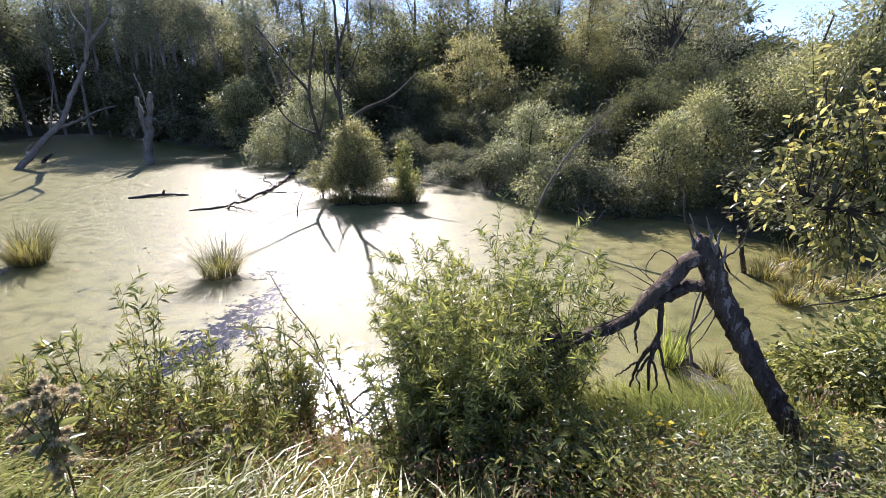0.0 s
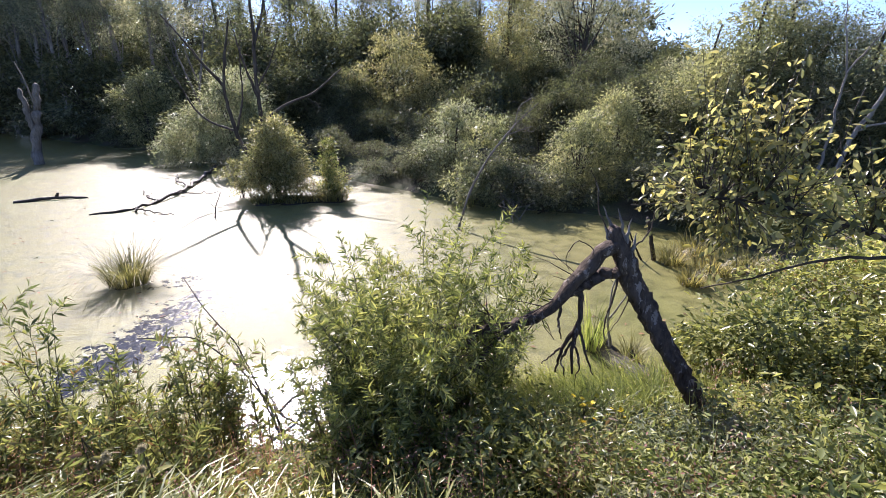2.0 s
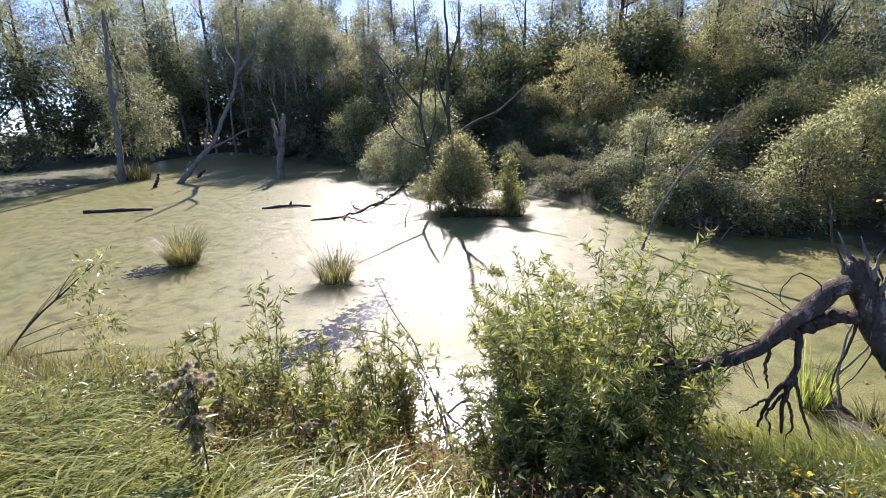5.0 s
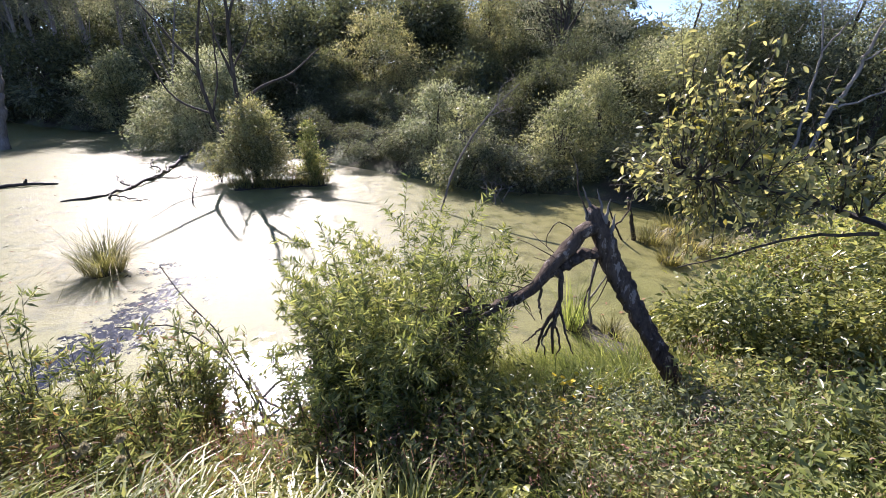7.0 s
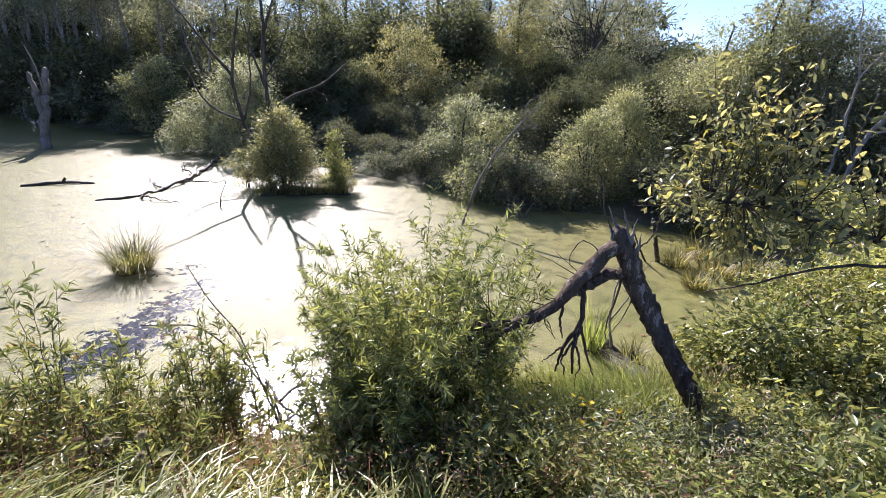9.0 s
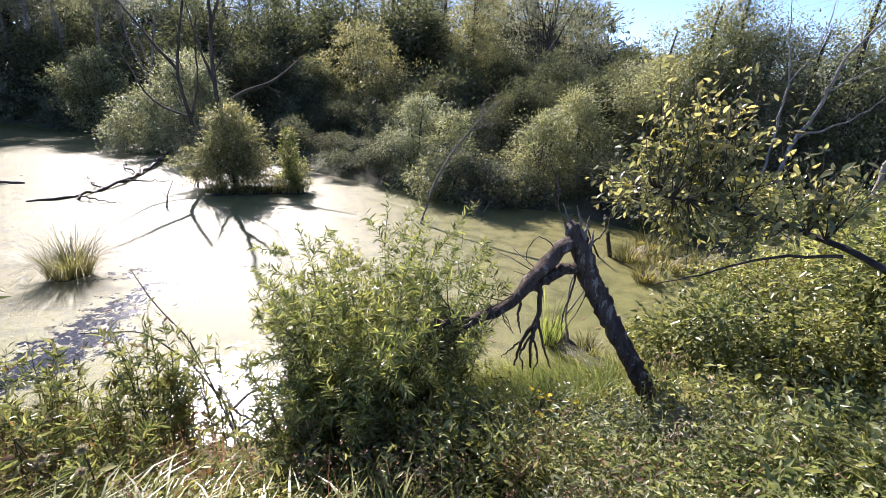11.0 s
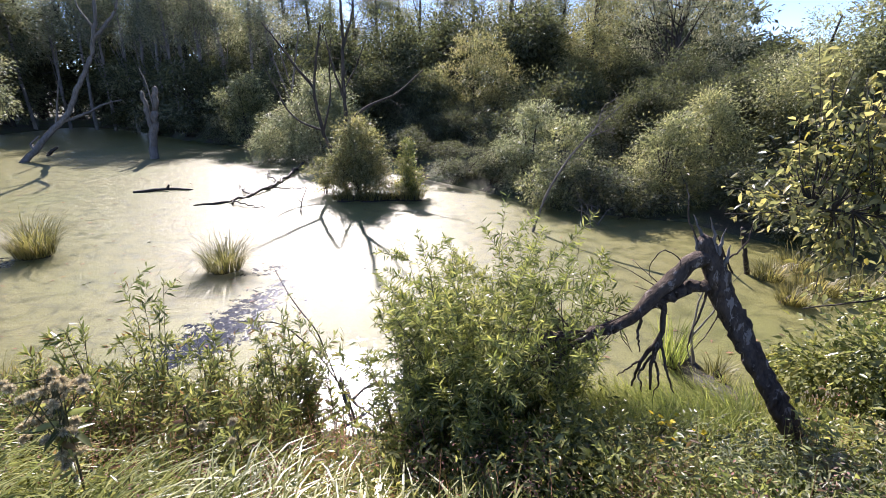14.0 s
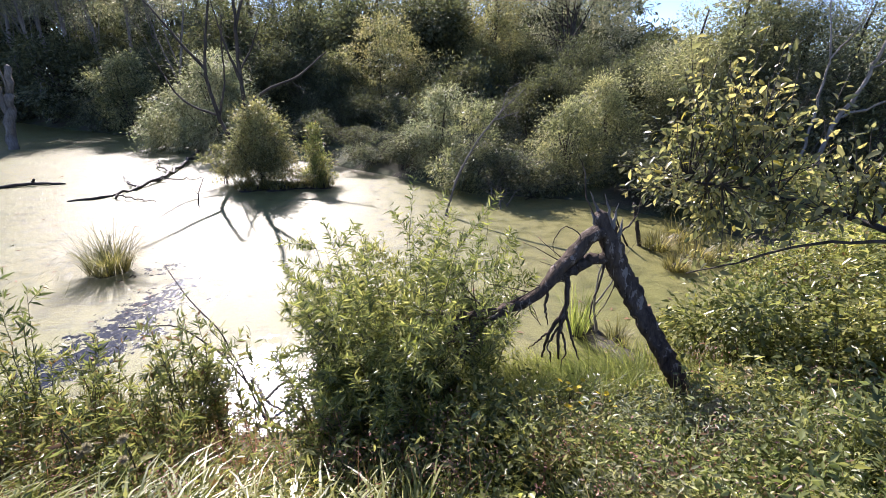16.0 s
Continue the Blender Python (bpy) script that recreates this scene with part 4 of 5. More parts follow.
snag("dead_pole", [([(5.35, 8.0, -0.15), (5.1, 8.1, 0.35), (4.95, 8.15, 0.7)], 0.02, 0.012)], M_WET, "thin dark dead pole leaning in the shallows", "pole", 87)
# dead trees on the right shore
snag("dead_tree", [([(11.1, 9.95, 0.0), (11.3, 9.75, 1.4), (11.41, 9.72, 2.29), (11.58, 9.52, 2.75), (11.66, 9.42, 3.48), (11.79, 9.25, 4.3), (12.13, 8.8, 5.06), (12.33, 8.52, 5.9)], 0.070, 0.012),
                   ([(11.1, 10.07, 1.0), (11.13, 10.04, 2.72), (11.14, 10.02, 3.75), (11.01, 10.17, 4.44), (10.86, 10.33, 5.6)], 0.042, 0.009), ([(11.41, 9.72, 2.29), (11.99, 8.99, 2.72), (12.24, 8.66, 3.16), (12.53, 8.23, 3.9)], 0.032, 0.007),
                   ([(11.66, 9.42, 3.4), (12.2, 9.0, 3.9), (12.9, 8.4, 4.3), (13.2, 8.1, 5.0)], 0.025, 0.006), ([(11.1, 10.0, 3.6), (11.5, 9.7, 4.5), (11.5, 9.7, 5.6)], 0.021, 0.006)],
     M_PALE, "tall dead willow with many bare grey branches", "dead tree", 88, 8, 18, 0.9, "", 0.05)
snag("dead_tree", [([(10.9, 7.06, -0.1), (10.81, 7.21, 0.9), (10.84, 7.16, 1.51), (10.86, 7.12, 2.27), (10.93, 7.02, 2.89)], 0.085, 0.03), ([(10.81, 7.21, 0.9), (10.61, 7.5, 1.32), (10.5, 7.6, 1.7)], 0.045, 0.015), ([(10.84, 7.16, 1.5), (11.2, 6.7, 2.0), (11.5, 6.3, 2.3)], 0.035, 0.01)],
     M_PALE, "forked dead trunk above the green bank", "dead tree", 89, 7, 6, 0.5)


# ---- near bank: the broken trunk ----
rng = np.random.default_rng(90)
trunk_base = (2.29, 2.3, 0.8)
broken = thing("broken_tree", trunk_base, "dark dead tree snapped over, its top hanging to the ground", "dead tree")


def off_base(points):
    return np.array(points, float) - np.array(trunk_base)


line = bent(off_base([(2.33, 2.25, 0.75), (2.16, 2.42, 1.15), (2.07, 2.56, 1.36), (1.94, 2.73, 1.64), (1.84, 2.85, 1.87), (1.76, 2.9, 2.1), (1.7, 2.96, 2.26)]), 64, 0.012, rng)
part("trunk", (*tube(line, [0.1, 0.07, 0.06, 0.06, 0.064, 0.074, 0.07, 0.05], 22, 0.3, rng), True), M_BROKEN, broken)
for pts in ([(1.73, 2.92, 2.14), (1.67, 2.99, 2.33), (1.64, 3.03, 2.42)], [(1.76, 2.9, 2.12), (1.75, 2.93, 2.3), (1.71, 2.95, 2.42)], [(1.77, 2.9, 2.1), (1.78, 2.9, 2.24), (1.79, 2.89, 2.36)], [(1.7, 2.93, 2.12), (1.66, 2.96, 2.22), (1.63, 2.98, 2.29)],
            [(1.79, 2.88, 2.05), (1.82, 2.87, 2.15), (1.82, 2.86, 2.26)]):
    part("splinter", (*tube(bent(off_base(pts), 9, 0.012, rng), [0.022, 0.014, 0.002], 5, 0.5, rng), True), M_DEAD, broken, "bleached jagged splinter")
for pts, r0, r1 in (([(1.72, 2.9, 2.16), (1.61, 2.93, 2.11), (1.52, 2.93, 1.99), (1.4, 2.93, 1.85), (1.25, 2.94, 1.66), (1.01, 2.98, 1.54), (0.74, 3.01, 1.51), (0.45, 3.02, 1.56)], 0.06, 0.022),
                    ([(1.74, 2.89, 1.96), (1.63, 2.92, 1.94), (1.5, 2.91, 1.87), (1.38, 2.93, 1.79)], 0.042, 0.034), ([(1.25, 2.94, 1.66), (1.0, 2.9, 1.62), (0.8, 2.85, 1.48), (0.65, 2.8, 1.3)], 0.025, 0.006),
                    ([(1.15, 2.95, 1.6), (0.95, 3.05, 1.45), (0.8, 3.1, 1.25)], 0.022, 0.006)):
    p = bent(off_base(pts), 24, 0.025, rng)
    pieces = [tube(p, [r0, (r0 + r1) * 0.55, r1], 9, 0.35, rng)]
    for _ in range(26 if r1 < 0.03 else 5):
        q = p[rng.integers(8, len(p))]
        way = np.array((-0.12, 0.02, -0.02)) + rng.normal(size=3) * 0.13
        pieces.append(tube(bent([q, q + way * 0.6, q + way * 1.2 + rng.normal(size=3) * 0.04], 5, 0.012, rng), [0.006, 0.002], 3))
    part("limb", (*joined(pieces), True), M_BROKEN, broken)
for pts, r0 in (([(1.46, 2.9, 1.84), (1.46, 2.84, 1.63), (1.42, 2.86, 1.44), (1.44, 2.85, 1.17)], 0.022), ([(1.45, 2.85, 1.59), (1.36, 2.89, 1.38), (1.33, 2.91, 1.16)], 0.018), ([(1.34, 2.935, 1.78), (1.32, 2.91, 1.58), (1.35, 2.9, 1.45)], 0.014),
                ([(1.45, 2.85, 1.59), (1.48, 2.77, 1.41), (1.55, 2.74, 1.22)], 0.012), ([(1.42, 2.86, 1.44), (1.35, 2.88, 1.3), (1.38, 2.85, 1.15)], 0.011), ([(1.44, 2.85, 1.4), (1.49, 2.84, 1.28), (1.46, 2.83, 1.12)], 0.01),
                ([(1.38, 2.9, 1.4), (1.3, 2.9, 1.33), (1.22, 2.92, 1.24)], 0.009), ([(1.74, 2.89, 1.93), (1.7, 2.86, 1.75), (1.64, 2.84, 1.6), (1.66, 2.82, 1.45)], 0.009), ([(1.78, 2.87, 1.95), (1.83, 2.85, 1.75), (1.74, 2.82, 1.6), (1.66, 2.8, 1.52)], 0.006),
                ([(1.7, 2.95, 2.2), (1.6, 3.0, 2.35), (1.6, 3.05, 2.55), (1.52, 3.05, 2.7)], 0.006), ([(1.6, 2.95, 2.1), (1.45, 3.0, 2.2), (1.38, 3.02, 2.05), (1.42, 3.02, 1.95)], 0.005), ([(1.82, 2.87, 2.15), (1.92, 2.83, 2.3), (1.9, 2.82, 2.42)], 0.007)):
    part("twig", (*tube(bent(off_base(pts), 14, 0.016, rng), [r0, r0 * 0.8, r0 * 0.35], 6, 0.3, rng), True), M_BROKEN, broken)

# mossy sunken log with reeds beyond the trunk
snag("sunken_log", [([(2.95, 5.2, -0.02), (2.85, 4.6, 0.04), (2.86, 3.85, 0.2)], 0.12, 0.15)], M_WET, "dark rotten log half sunk at the water's edge", "log", 91, 9)
sedge_tuft(2.75, 5.0, 0.16, 0.2, 0.62, 92, 170, "upright reed tuft growing on the sunken log", M_SEDGE, 0.0, 0.012, "", (0.05, 0.3))
sedge_tuft(3.08, 4.6, 0.16, 0.2, 0.34, 93, 130, "yellowing sedge growing on the sunken log", M_TUFT, 0.02, 0.01, "")
snag("dead_stick", [([(2.92, 4.75, -0.05), (2.82, 4.8, 0.5), (2.83, 4.8, 0.95), (2.9, 4.78, 1.2)], 0.022, 0.007), ([(2.82, 4.8, 0.5), (3.0, 4.75, 0.85), (3.05, 4.72, 1.1)], 0.014, 0.004)], M_PALE, "pale dead stick standing by the sunken log", "stick", 94, 6, 4, 0.3)


# ---- near bank: shrubs and shoots ----
def stemmed(name, place, stems, rng, leaf, label, category, height, spread, leaf_len, slim, per_stem, stem_r=0.009, lean=(0.0, 0.0), side=5, group="", low=0.12, spray=0.65):
    """A bush of rods from one stool, each rod with side shoots and narrow leaves set all the way up."""
    ob = thing(name, place, label, category, group)
    at, way, size = [], [], []
    for s in range(stems):
        a = rng.random() * 2 * math.pi
        r = math.sqrt(rng.random())
        h = height * (0.55 + 0.5 * rng.random()) * (1 - 0.25 * r)
        foot = np.array((math.cos(a), math.sin(a), 0)) * r * spread * 0.28
        goal = np.array((math.cos(a) * r * spread + lean[0] * h, math.sin(a) * r * spread + lean[1] * h, h))
        p = bent([foot - (0, 0, 0.15), foot * 0.7 + goal * (0.3, 0.3, 0.5), goal], 12, 0.03, rng)
        wood = [tube(p, [stem_r, stem_r * 0.7, stem_r * 0.2], 4)]
        rods = [(p, per_stem)]
        for _ in range(side):
            i = rng.integers(3, 11)
            d = unit(rng.normal(size=3) * (1, 1, 0.4) + (0, 0, 0.9)) * h * (0.1 + 0.16 * rng.random())
            q = bent([p[i], p[i] + d * 0.5 + (0, 0, 0.01), p[i] + d], 5, 0.012, rng)
            wood.append(tube(q, [stem_r * 0.4, stem_r * 0.12], 3))
            rods.append((q, per_stem // 3))
        part("stem", (*joined(wood), True), M_STEM, ob)
        for q, n in rods:
            t = low + (1 - low) * rng.random(n) ** 0.85
            t = t * (len(q) - 1)
            i = np.minimum(t.astype(int), len(q) - 2)
            spot = q[i] + (q[i + 1] - q[i]) * (t - i)[:, None]
            along = unit(q[i + 1] - q[i])
            out = unit(np.cross(along, rng.normal(size=(n, 3))))
            at.append(spot)
            way.append(out * spray + along * (1.3 - spray) + rng.normal(size=(n, 3)) * 0.3 - (0, 0, 0.12))
            size.append(leaf_len * (0.55 + 0.6 * rng.random(n)) * (1 - 0.35 * t / len(q)))
    at, way, size = np.concatenate(at), np.concatenate(way), np.concatenate(size)
    tagged(part("foliage", leaves(at, way, size, slim, rng, FOLDED, 0.35), leaf, ob), kind="stuff")
    return ob


stemmed("osier_bush", standing(0.25, 3.1), 84, np.random.default_rng(101), M_OSIER, "large leafy osier bush with narrow green leaves", "bush", 2.15, 0.95, 0.088, 0.18, 150, 0.006, (0.02, -0.02), 8, spray=0.8, low=0.04)
stemmed("osier_bush", standing(0.2, 2.9), 40, np.random.default_rng(201), M_OSIER, "short leafy rods filling the foot of the osier", "bush", 1.15, 0.85, 0.096, 0.18, 90, 0.006, (0.0, 0.0), 6, spray=0.85, low=0.02)
stemmed("osier_bush", standing(0.95, 3.3), 14, np.random.default_rng(102), M_OSIER, "side stool of the osier with yellowing tips", "bush", 2.1, 0.4, 0.096, 0.2, 95, 0.006, (0.03, 0.0), 7, spray=0.8)
stemmed("osier_bush", standing(-0.25, 2.75), 16, np.random.default_rng(103), M_OSIER, "low leaning osier shoots beside the large bush", "bush", 1.35, 0.5, 0.1, 0.19, 70, 0.006, (-0.05, 0.05), 5, spray=0.9)
shoots = [(-2.45, 3.35, 9, 1.25, 0.32, 104), (-2.75, 3.1, 6, 1.0, 0.28, 105), (-2.1, 3.4, 9, 0.95, 0.34, 106), (-1.6, 3.25, 9, 0.95, 0.32, 107), (-1.42, 3.45, 12, 1.25, 0.3, 108), (-1.2, 3.45, 5, 1.35, 0.12, 109), (-1.0, 3.5, 0, 1.3, 0.14, 119), (-1.9, 3.0, 8, 0.75, 0.34, 110), (-3.3, 3.0, 6, 0.7, 0.35, 111), (-2.4, 2.7, 8, 0.7, 0.34, 115), (-1.4, 2.75, 8, 0.65, 0.34, 116), (-2.9, 2.6, 7, 0.6, 0.34, 118)]
for x, y, n, h, sp, seed in shoots:
    stemmed("willow_shoots", standing(x, y), n + 4, np.random.default_rng(seed), M_SHOOT, "young willow shoots with dark upright leaves", "shoots", h * 1.25, sp * 1.0, 0.115, 0.22, 48, 0.006, (0, 0), 3, "willow shoots along the near bank")
snag("dead_twig", [([(-0.95, 3.7, 0.3), (-1.21, 3.8, 1.15), (-1.42, 3.84, 1.41), (-1.57, 3.89, 1.73)], 0.009, 0.004)], M_BARK, "bare dark twig rising over the water", "twig", 112, 5)
snag("dead_twig", [([(-0.9, 3.75, 0.1), (-0.97, 3.77, 0.44), (-1.23, 3.8, 0.91), (-1.53, 3.8, 1.23), (-1.94, 3.73, 1.28)], 0.012, 0.004)], M_BARK, "bare arching twig over the water", "twig", 113, 5, 3, 0.15)
snag("fallen_branch", [([(-1.35, 3.76, 0.08), (-1.08, 4.06, 0.12), (-0.89, 4.35, 0.16), (-0.8, 4.5, 0.1)], 0.018, 0.012), ([(-1.1, 4.27, 0.14), (-1.0, 4.11, 0.12), (-0.63, 3.8, 0.1), (-0.4, 3.7, 0.12)], 0.015, 0.009), ([(-1.29, 4.74, 0.02), (-1.1, 4.3, 0.14), (-0.95, 3.8, 0.1), (-0.91, 3.59, 0.12)], 0.012, 0.007)],
     M_WET, "dark crossed branches standing in the bright water", "branch", 114, 6, 4, 0.25)

# the leaning alder from the right, its leaves turning yellow
rng = np.random.default_rng(120)
alder_base = np.array(standing(3.15, 0.45, 0.1))
alder = thing("alder", tuple(alder_base), "leaning young alder with broad green and yellow leaves", "tree")
rod = bent(np.array([(3.15, 0.45, alder_base[2]), (3.1, 0.85, 1.9), (3.09, 1.16, 2.11), (3.18, 1.45, 2.11), (3.24, 1.78, 2.19), (3.28, 2.1, 2.26), (3.18, 2.41, 2.33), (3.07, 2.7, 2.36), (2.9, 3.02, 2.4), (2.61, 3.27, 2.41)]) - alder_base, 30, 0.012, rng)
part("trunk", (*tube(rod, [0.04, 0.028, 0.02, 0.007], 8, 0.15, rng), True), M_WET, alder)
second = bent(np.array([(3.22, 2.18, 2.24), (3.08, 2.53, 2.13), (2.95, 2.83, 1.9), (2.69, 3.21, 1.63)]) - alder_base, 14, 0.02, rng)
part("branch", (*tube(second, [0.013, 0.005], 6, 0.1, rng), True), M_BARK, alder)
at, way = [], []
for cx, cy, cz, r, n in ((2.7, 3.2, 2.95, 0.26, 300), (2.55, 3.33, 2.6, 0.34, 430), (2.87, 3.04, 2.6, 0.36, 470), (2.86, 2.95, 2.98, 0.24, 260), (2.8, 3.12, 2.2, 0.34, 430), (3.02, 2.78, 2.15, 0.28, 280), (2.4, 3.5, 2.4, 0.24, 180), (2.98, 2.18, 2.66, 0.18, 200),
                         (2.87, 2.32, 2.58, 0.2, 220), (2.72, 3.15, 1.85, 0.28, 200), (3.08, 2.5, 2.45, 0.2, 110), (2.62, 3.3, 3.15, 0.18, 120), (2.8, 3.1, 3.25, 0.16, 90), (2.98, 2.85, 2.85, 0.26, 190)):
    c = np.array((cx, cy, cz + 0.08)) - alder_base
    stem = rod[np.argmin(np.linalg.norm(rod - c, axis=1))]
    for _ in range(max(4, n // 22)):
        tip = c + unit(rng.normal(size=3)) * r * (0.5 + 1.25 * rng.random())
        q = bent([stem, (stem + tip) / 2 + rng.normal(size=3) * 0.04, tip], 7, 0.012, rng)
        part("branch", (*tube(q, [0.006, 0.002], 4), True), M_BARK, alder)
        m = 17
        t = (0.35 + 0.65 * rng.random(m)) * 5.99
        i = t.astype(int)
        at.append(q[i] + (q[i + 1] - q[i]) * (t - i)[:, None] + rng.normal(size=(m, 3)) * 0.045)
        way.append(unit(q[i + 1] - q[i]) * 0.5 + rng.normal(size=(m, 3)) * 0.7 - (0, 0, 0.25))
at, way = np.concatenate(at), unit(np.concatenate(way))
mixed_up = rng.permutation(len(at))
at, way = at[mixed_up], way[mixed_up]
part("foliage", leaves(at[280:], way[280:], 0.078 * (0.55 + 0.65 * rng.random(len(at) - 280)), 0.46, rng, SHAPED, 0.4), M_ALDER, alder)
one_leaf = fast_mesh("leaf", *leaves(np.zeros((1, 3)), np.array([(0, 1.0, 0)]), 0.084, 0.46, rng, SHAPED, 1.0))
one_leaf.materials.append(M_ALDER_ONE)
for k in range(280):
    ob = new("leaf", one_leaf)
    ob.parent = alder
    q = Vector(way[k]).to_track_quat("Y", "Z").to_matrix().to_4x4()
    ob.matrix_basis = Matrix.Translation(at[k]) @ q @ pose(0, 0, 0, 0, rng.normal() * 35, 0) @ Matrix.Scale(0.65 + 0.5 * rng.random(), 4)

# shrubs of the sloping bank
for x, y, blobs, n, seed, leaf, label in (
        (3.25, 2.85, [(0, 0, 0.55, 0.42, 0.4, 0.35), (-0.25, 0.3, 0.45, 0.3, 0.3, 0.25), (0.35, -0.3, 0.6, 0.35, 0.35, 0.3)], 3808, 131, M_SHRUB, "dark bramble-like shrub under the alder"),
        (3.95, 2.3, [(0, 0, 0.6, 0.5, 0.45, 0.4), (0.3, 0.2, 0.95, 0.35, 0.35, 0.3)], 3944, 132, M_SHRUB, "dense green shrub on the sloping bank"),
        (4.6, 2.4, [(0, 0, 0.7, 0.55, 0.5, 0.45), (0.2, 0, 1.1, 0.4, 0.4, 0.35)], 3808, 133, M_SHRUB, "leafy shrub with sunlit top on the bank"),
        (5.3, 2.7, [(0, 0, 0.8, 0.6, 0.6, 0.5), (0.2, 0, 1.3, 0.4, 0.4, 0.35)], 3536, 134, M_HERB, "tall green shrub at the edge of the bank"),
        (4.2, 1.4, [(0, 0, 0.5, 0.45, 0.45, 0.35), (0.2, 0.2, 0.85, 0.35, 0.35, 0.3)], 3128, 135, M_SHRUB, "thick green shrub by the alder stem"),
        (5.4, 4.1, [(0, 0, 0.6, 0.7, 0.6, 0.45), (-0.5, 0.3, 0.5, 0.5, 0.5, 0.35)], 3400, 136, M_HERB, "light green bush beside the pond"),
        (6.8, 4.8, [(0, 0, 0.7, 0.9, 0.8, 0.5), (0.3, 0, 1.1, 0.6, 0.5, 0.35)], 4200, 137, M_HERB, "sunlit green thicket on the shore"),
        (8.9, 6.2, [(0, 0, 0.7, 1.2, 1.0, 0.55), (0.4, 0, 1.1, 0.8, 0.7, 0.35)], 4600, 138, M_HERB, "yellow-green thicket on the shore"),
        (9.4, 8.8, [(0, 0, 0.6, 1.1, 1.0, 0.5), (0.5, 0, 0.9, 0.8, 0.7, 0.4)], 4200, 139, M_HERB, "yellow-green thicket on the shore"),
        (8.0, 4.3, [(0, 0, 0.8, 1.1, 0.9, 0.6), (0.2, 0, 1.3, 0.6, 0.6, 0.4)], 4200, 140, M_SHRUB, "green thicket on the sloping bank"),
        (11.5, 5.5, [(0, 0, 1.0, 1.4, 1.2, 0.7), (0.3, 0, 1.5, 0.9, 0.8, 0.4)], 4600, 141, M_SHRUB, "green thicket below the dead trunk")):
    if x > 6:
        blobs = [(bx, by, bz * 0.72, rx, ry, rz * 0.75) for bx, by, bz, rx, ry, rz in blobs]
    woody("shrub", standing(x, y), [(0, 0, 0)], 0.011 if x < 6 else 0.02, blobs, n, np.random.default_rng(seed), leaf, M_STEM, label, "shrub", 0.066 if x < 6 else 0.08, 0.45, 0.24 if x < 6 else 0.28, 22, 0.3, 0.1, 8, "thickets of the sloping bank")


for x, y, n, h, sp, seed, leaf in ((3.0, 2.6, 9, 0.95, 0.4, 181, M_SHRUB), (3.5, 2.4, 10, 1.05, 0.45, 182, M_SHRUB), (3.7, 1.7, 9, 1.0, 0.4, 183, M_SHRUB), (4.2, 2.1, 10, 1.2, 0.45, 184, M_HERB), (4.7, 1.8, 9, 1.2, 0.45, 185, M_SHRUB), (4.9, 2.9, 10, 1.35, 0.5, 186, M_HERB),
                                  (5.7, 2.3, 10, 1.5, 0.5, 187, M_SHRUB), (2.7, 3.3, 8, 0.8, 0.35, 188, M_SHRUB), (3.9, 3.3, 9, 0.9, 0.4, 189, M_HERB)):
    stemmed("sallow_shoots", standing(x, y), n, np.random.default_rng(seed), leaf, "leafy sallow shoots growing out of the thicket", "shoots", h, sp, 0.07, 0.42, 56, 0.005, (-0.05, 0.05), 4, "sallow shoots of the sloping bank", spray=0.9)


# ---- near bank: grass, herbs, flowers ----
def scatter(n, x0, x1, y0, y1, rng, keep=None):
    x, y = x0 + (x1 - x0) * rng.random(n), y0 + (y1 - y0) * rng.random(n)
    ok = shore_distance(x, y) > 0.02
    if keep is not None:
        ok &= keep(x, y)
    return np.stack([x[ok], y[ok], ground_height(x[ok], y[ok]) - 0.02], 1)


def sward(name, at, lo, hi, width, sag, rng, mat, label, lean=(0.0, 0.0), drift=0.9):
    n = len(at)
    a = np.sin(at[:, 0] * 2.1 + at[:, 1] * 1.3) * 2 + np.cos(at[:, 1] * 2.7 - at[:, 0]) * 1.5 + rng.normal(size=n) * drift
    way = np.stack([np.cos(a) + lean[0], np.sin(a) + lean[1], np.zeros(n)], 1)
    tall = lo + (hi - lo) * rng.random(n)
    tagged(part(name, blades(at, way, tall, width * (0.6 + 0.7 * rng.random(n)), sag[0] + (sag[1] - sag[0]) * rng.random(n), rng), mat), label, "grass", "", "stuff")


rng = np.random.default_rng(150)
tussocks = scatter(800, -6.0, 0.2, 0.55, 2.1, rng, lambda x, y: y < 1.62 - 0.16 * np.minimum(x, 0.5) + 0.1 * np.sin(x * 5))
own = np.repeat(np.arange(len(tussocks)), 40)
at = tussocks[own] + rng.normal(size=(len(own), 3)) * (0.06, 0.06, 0.0)
a = rng.random(len(tussocks))[own] * 6.28 + rng.normal(size=len(own)) * 0.7
tagged(part("long_grass", blades(at, np.stack([np.cos(a) + 0.35, np.sin(a) - 0.35, a * 0], 1), (0.4 + 0.2 * rng.random(len(tussocks)))[own] * (0.6 + 0.55 * rng.random(len(own))), 0.02 * (0.5 + 0.7 * rng.random(len(own))), 1.0 + 0.75 * rng.random(len(own)), rng), M_GRASS),
       "long arching pale green grass on the bank", "grass", "", "stuff")
sward("bank_grass", scatter(11000, -8.0, 8.0, 0.3, 5.0, rng, lambda x, y: (y < 3.4) | (x < 0) | (x > 4)), 0.16, 0.42, 0.008, (0.3, 1.0), rng, M_SEDGE, "rough mixed grass over the bank")
sward("sedge_patch", scatter(8000, 0.9, 2.6, 2.5, 3.7, rng, lambda x, y: ((x - 1.6) / 0.7) ** 2 + ((y - 2.95) / 0.5) ** 2 < 1), 0.3, 0.58, 0.009, (0.3, 1.1), rng, M_SEDGE, "bright green sedge patch by the broken tree", (0.2, -0.2))
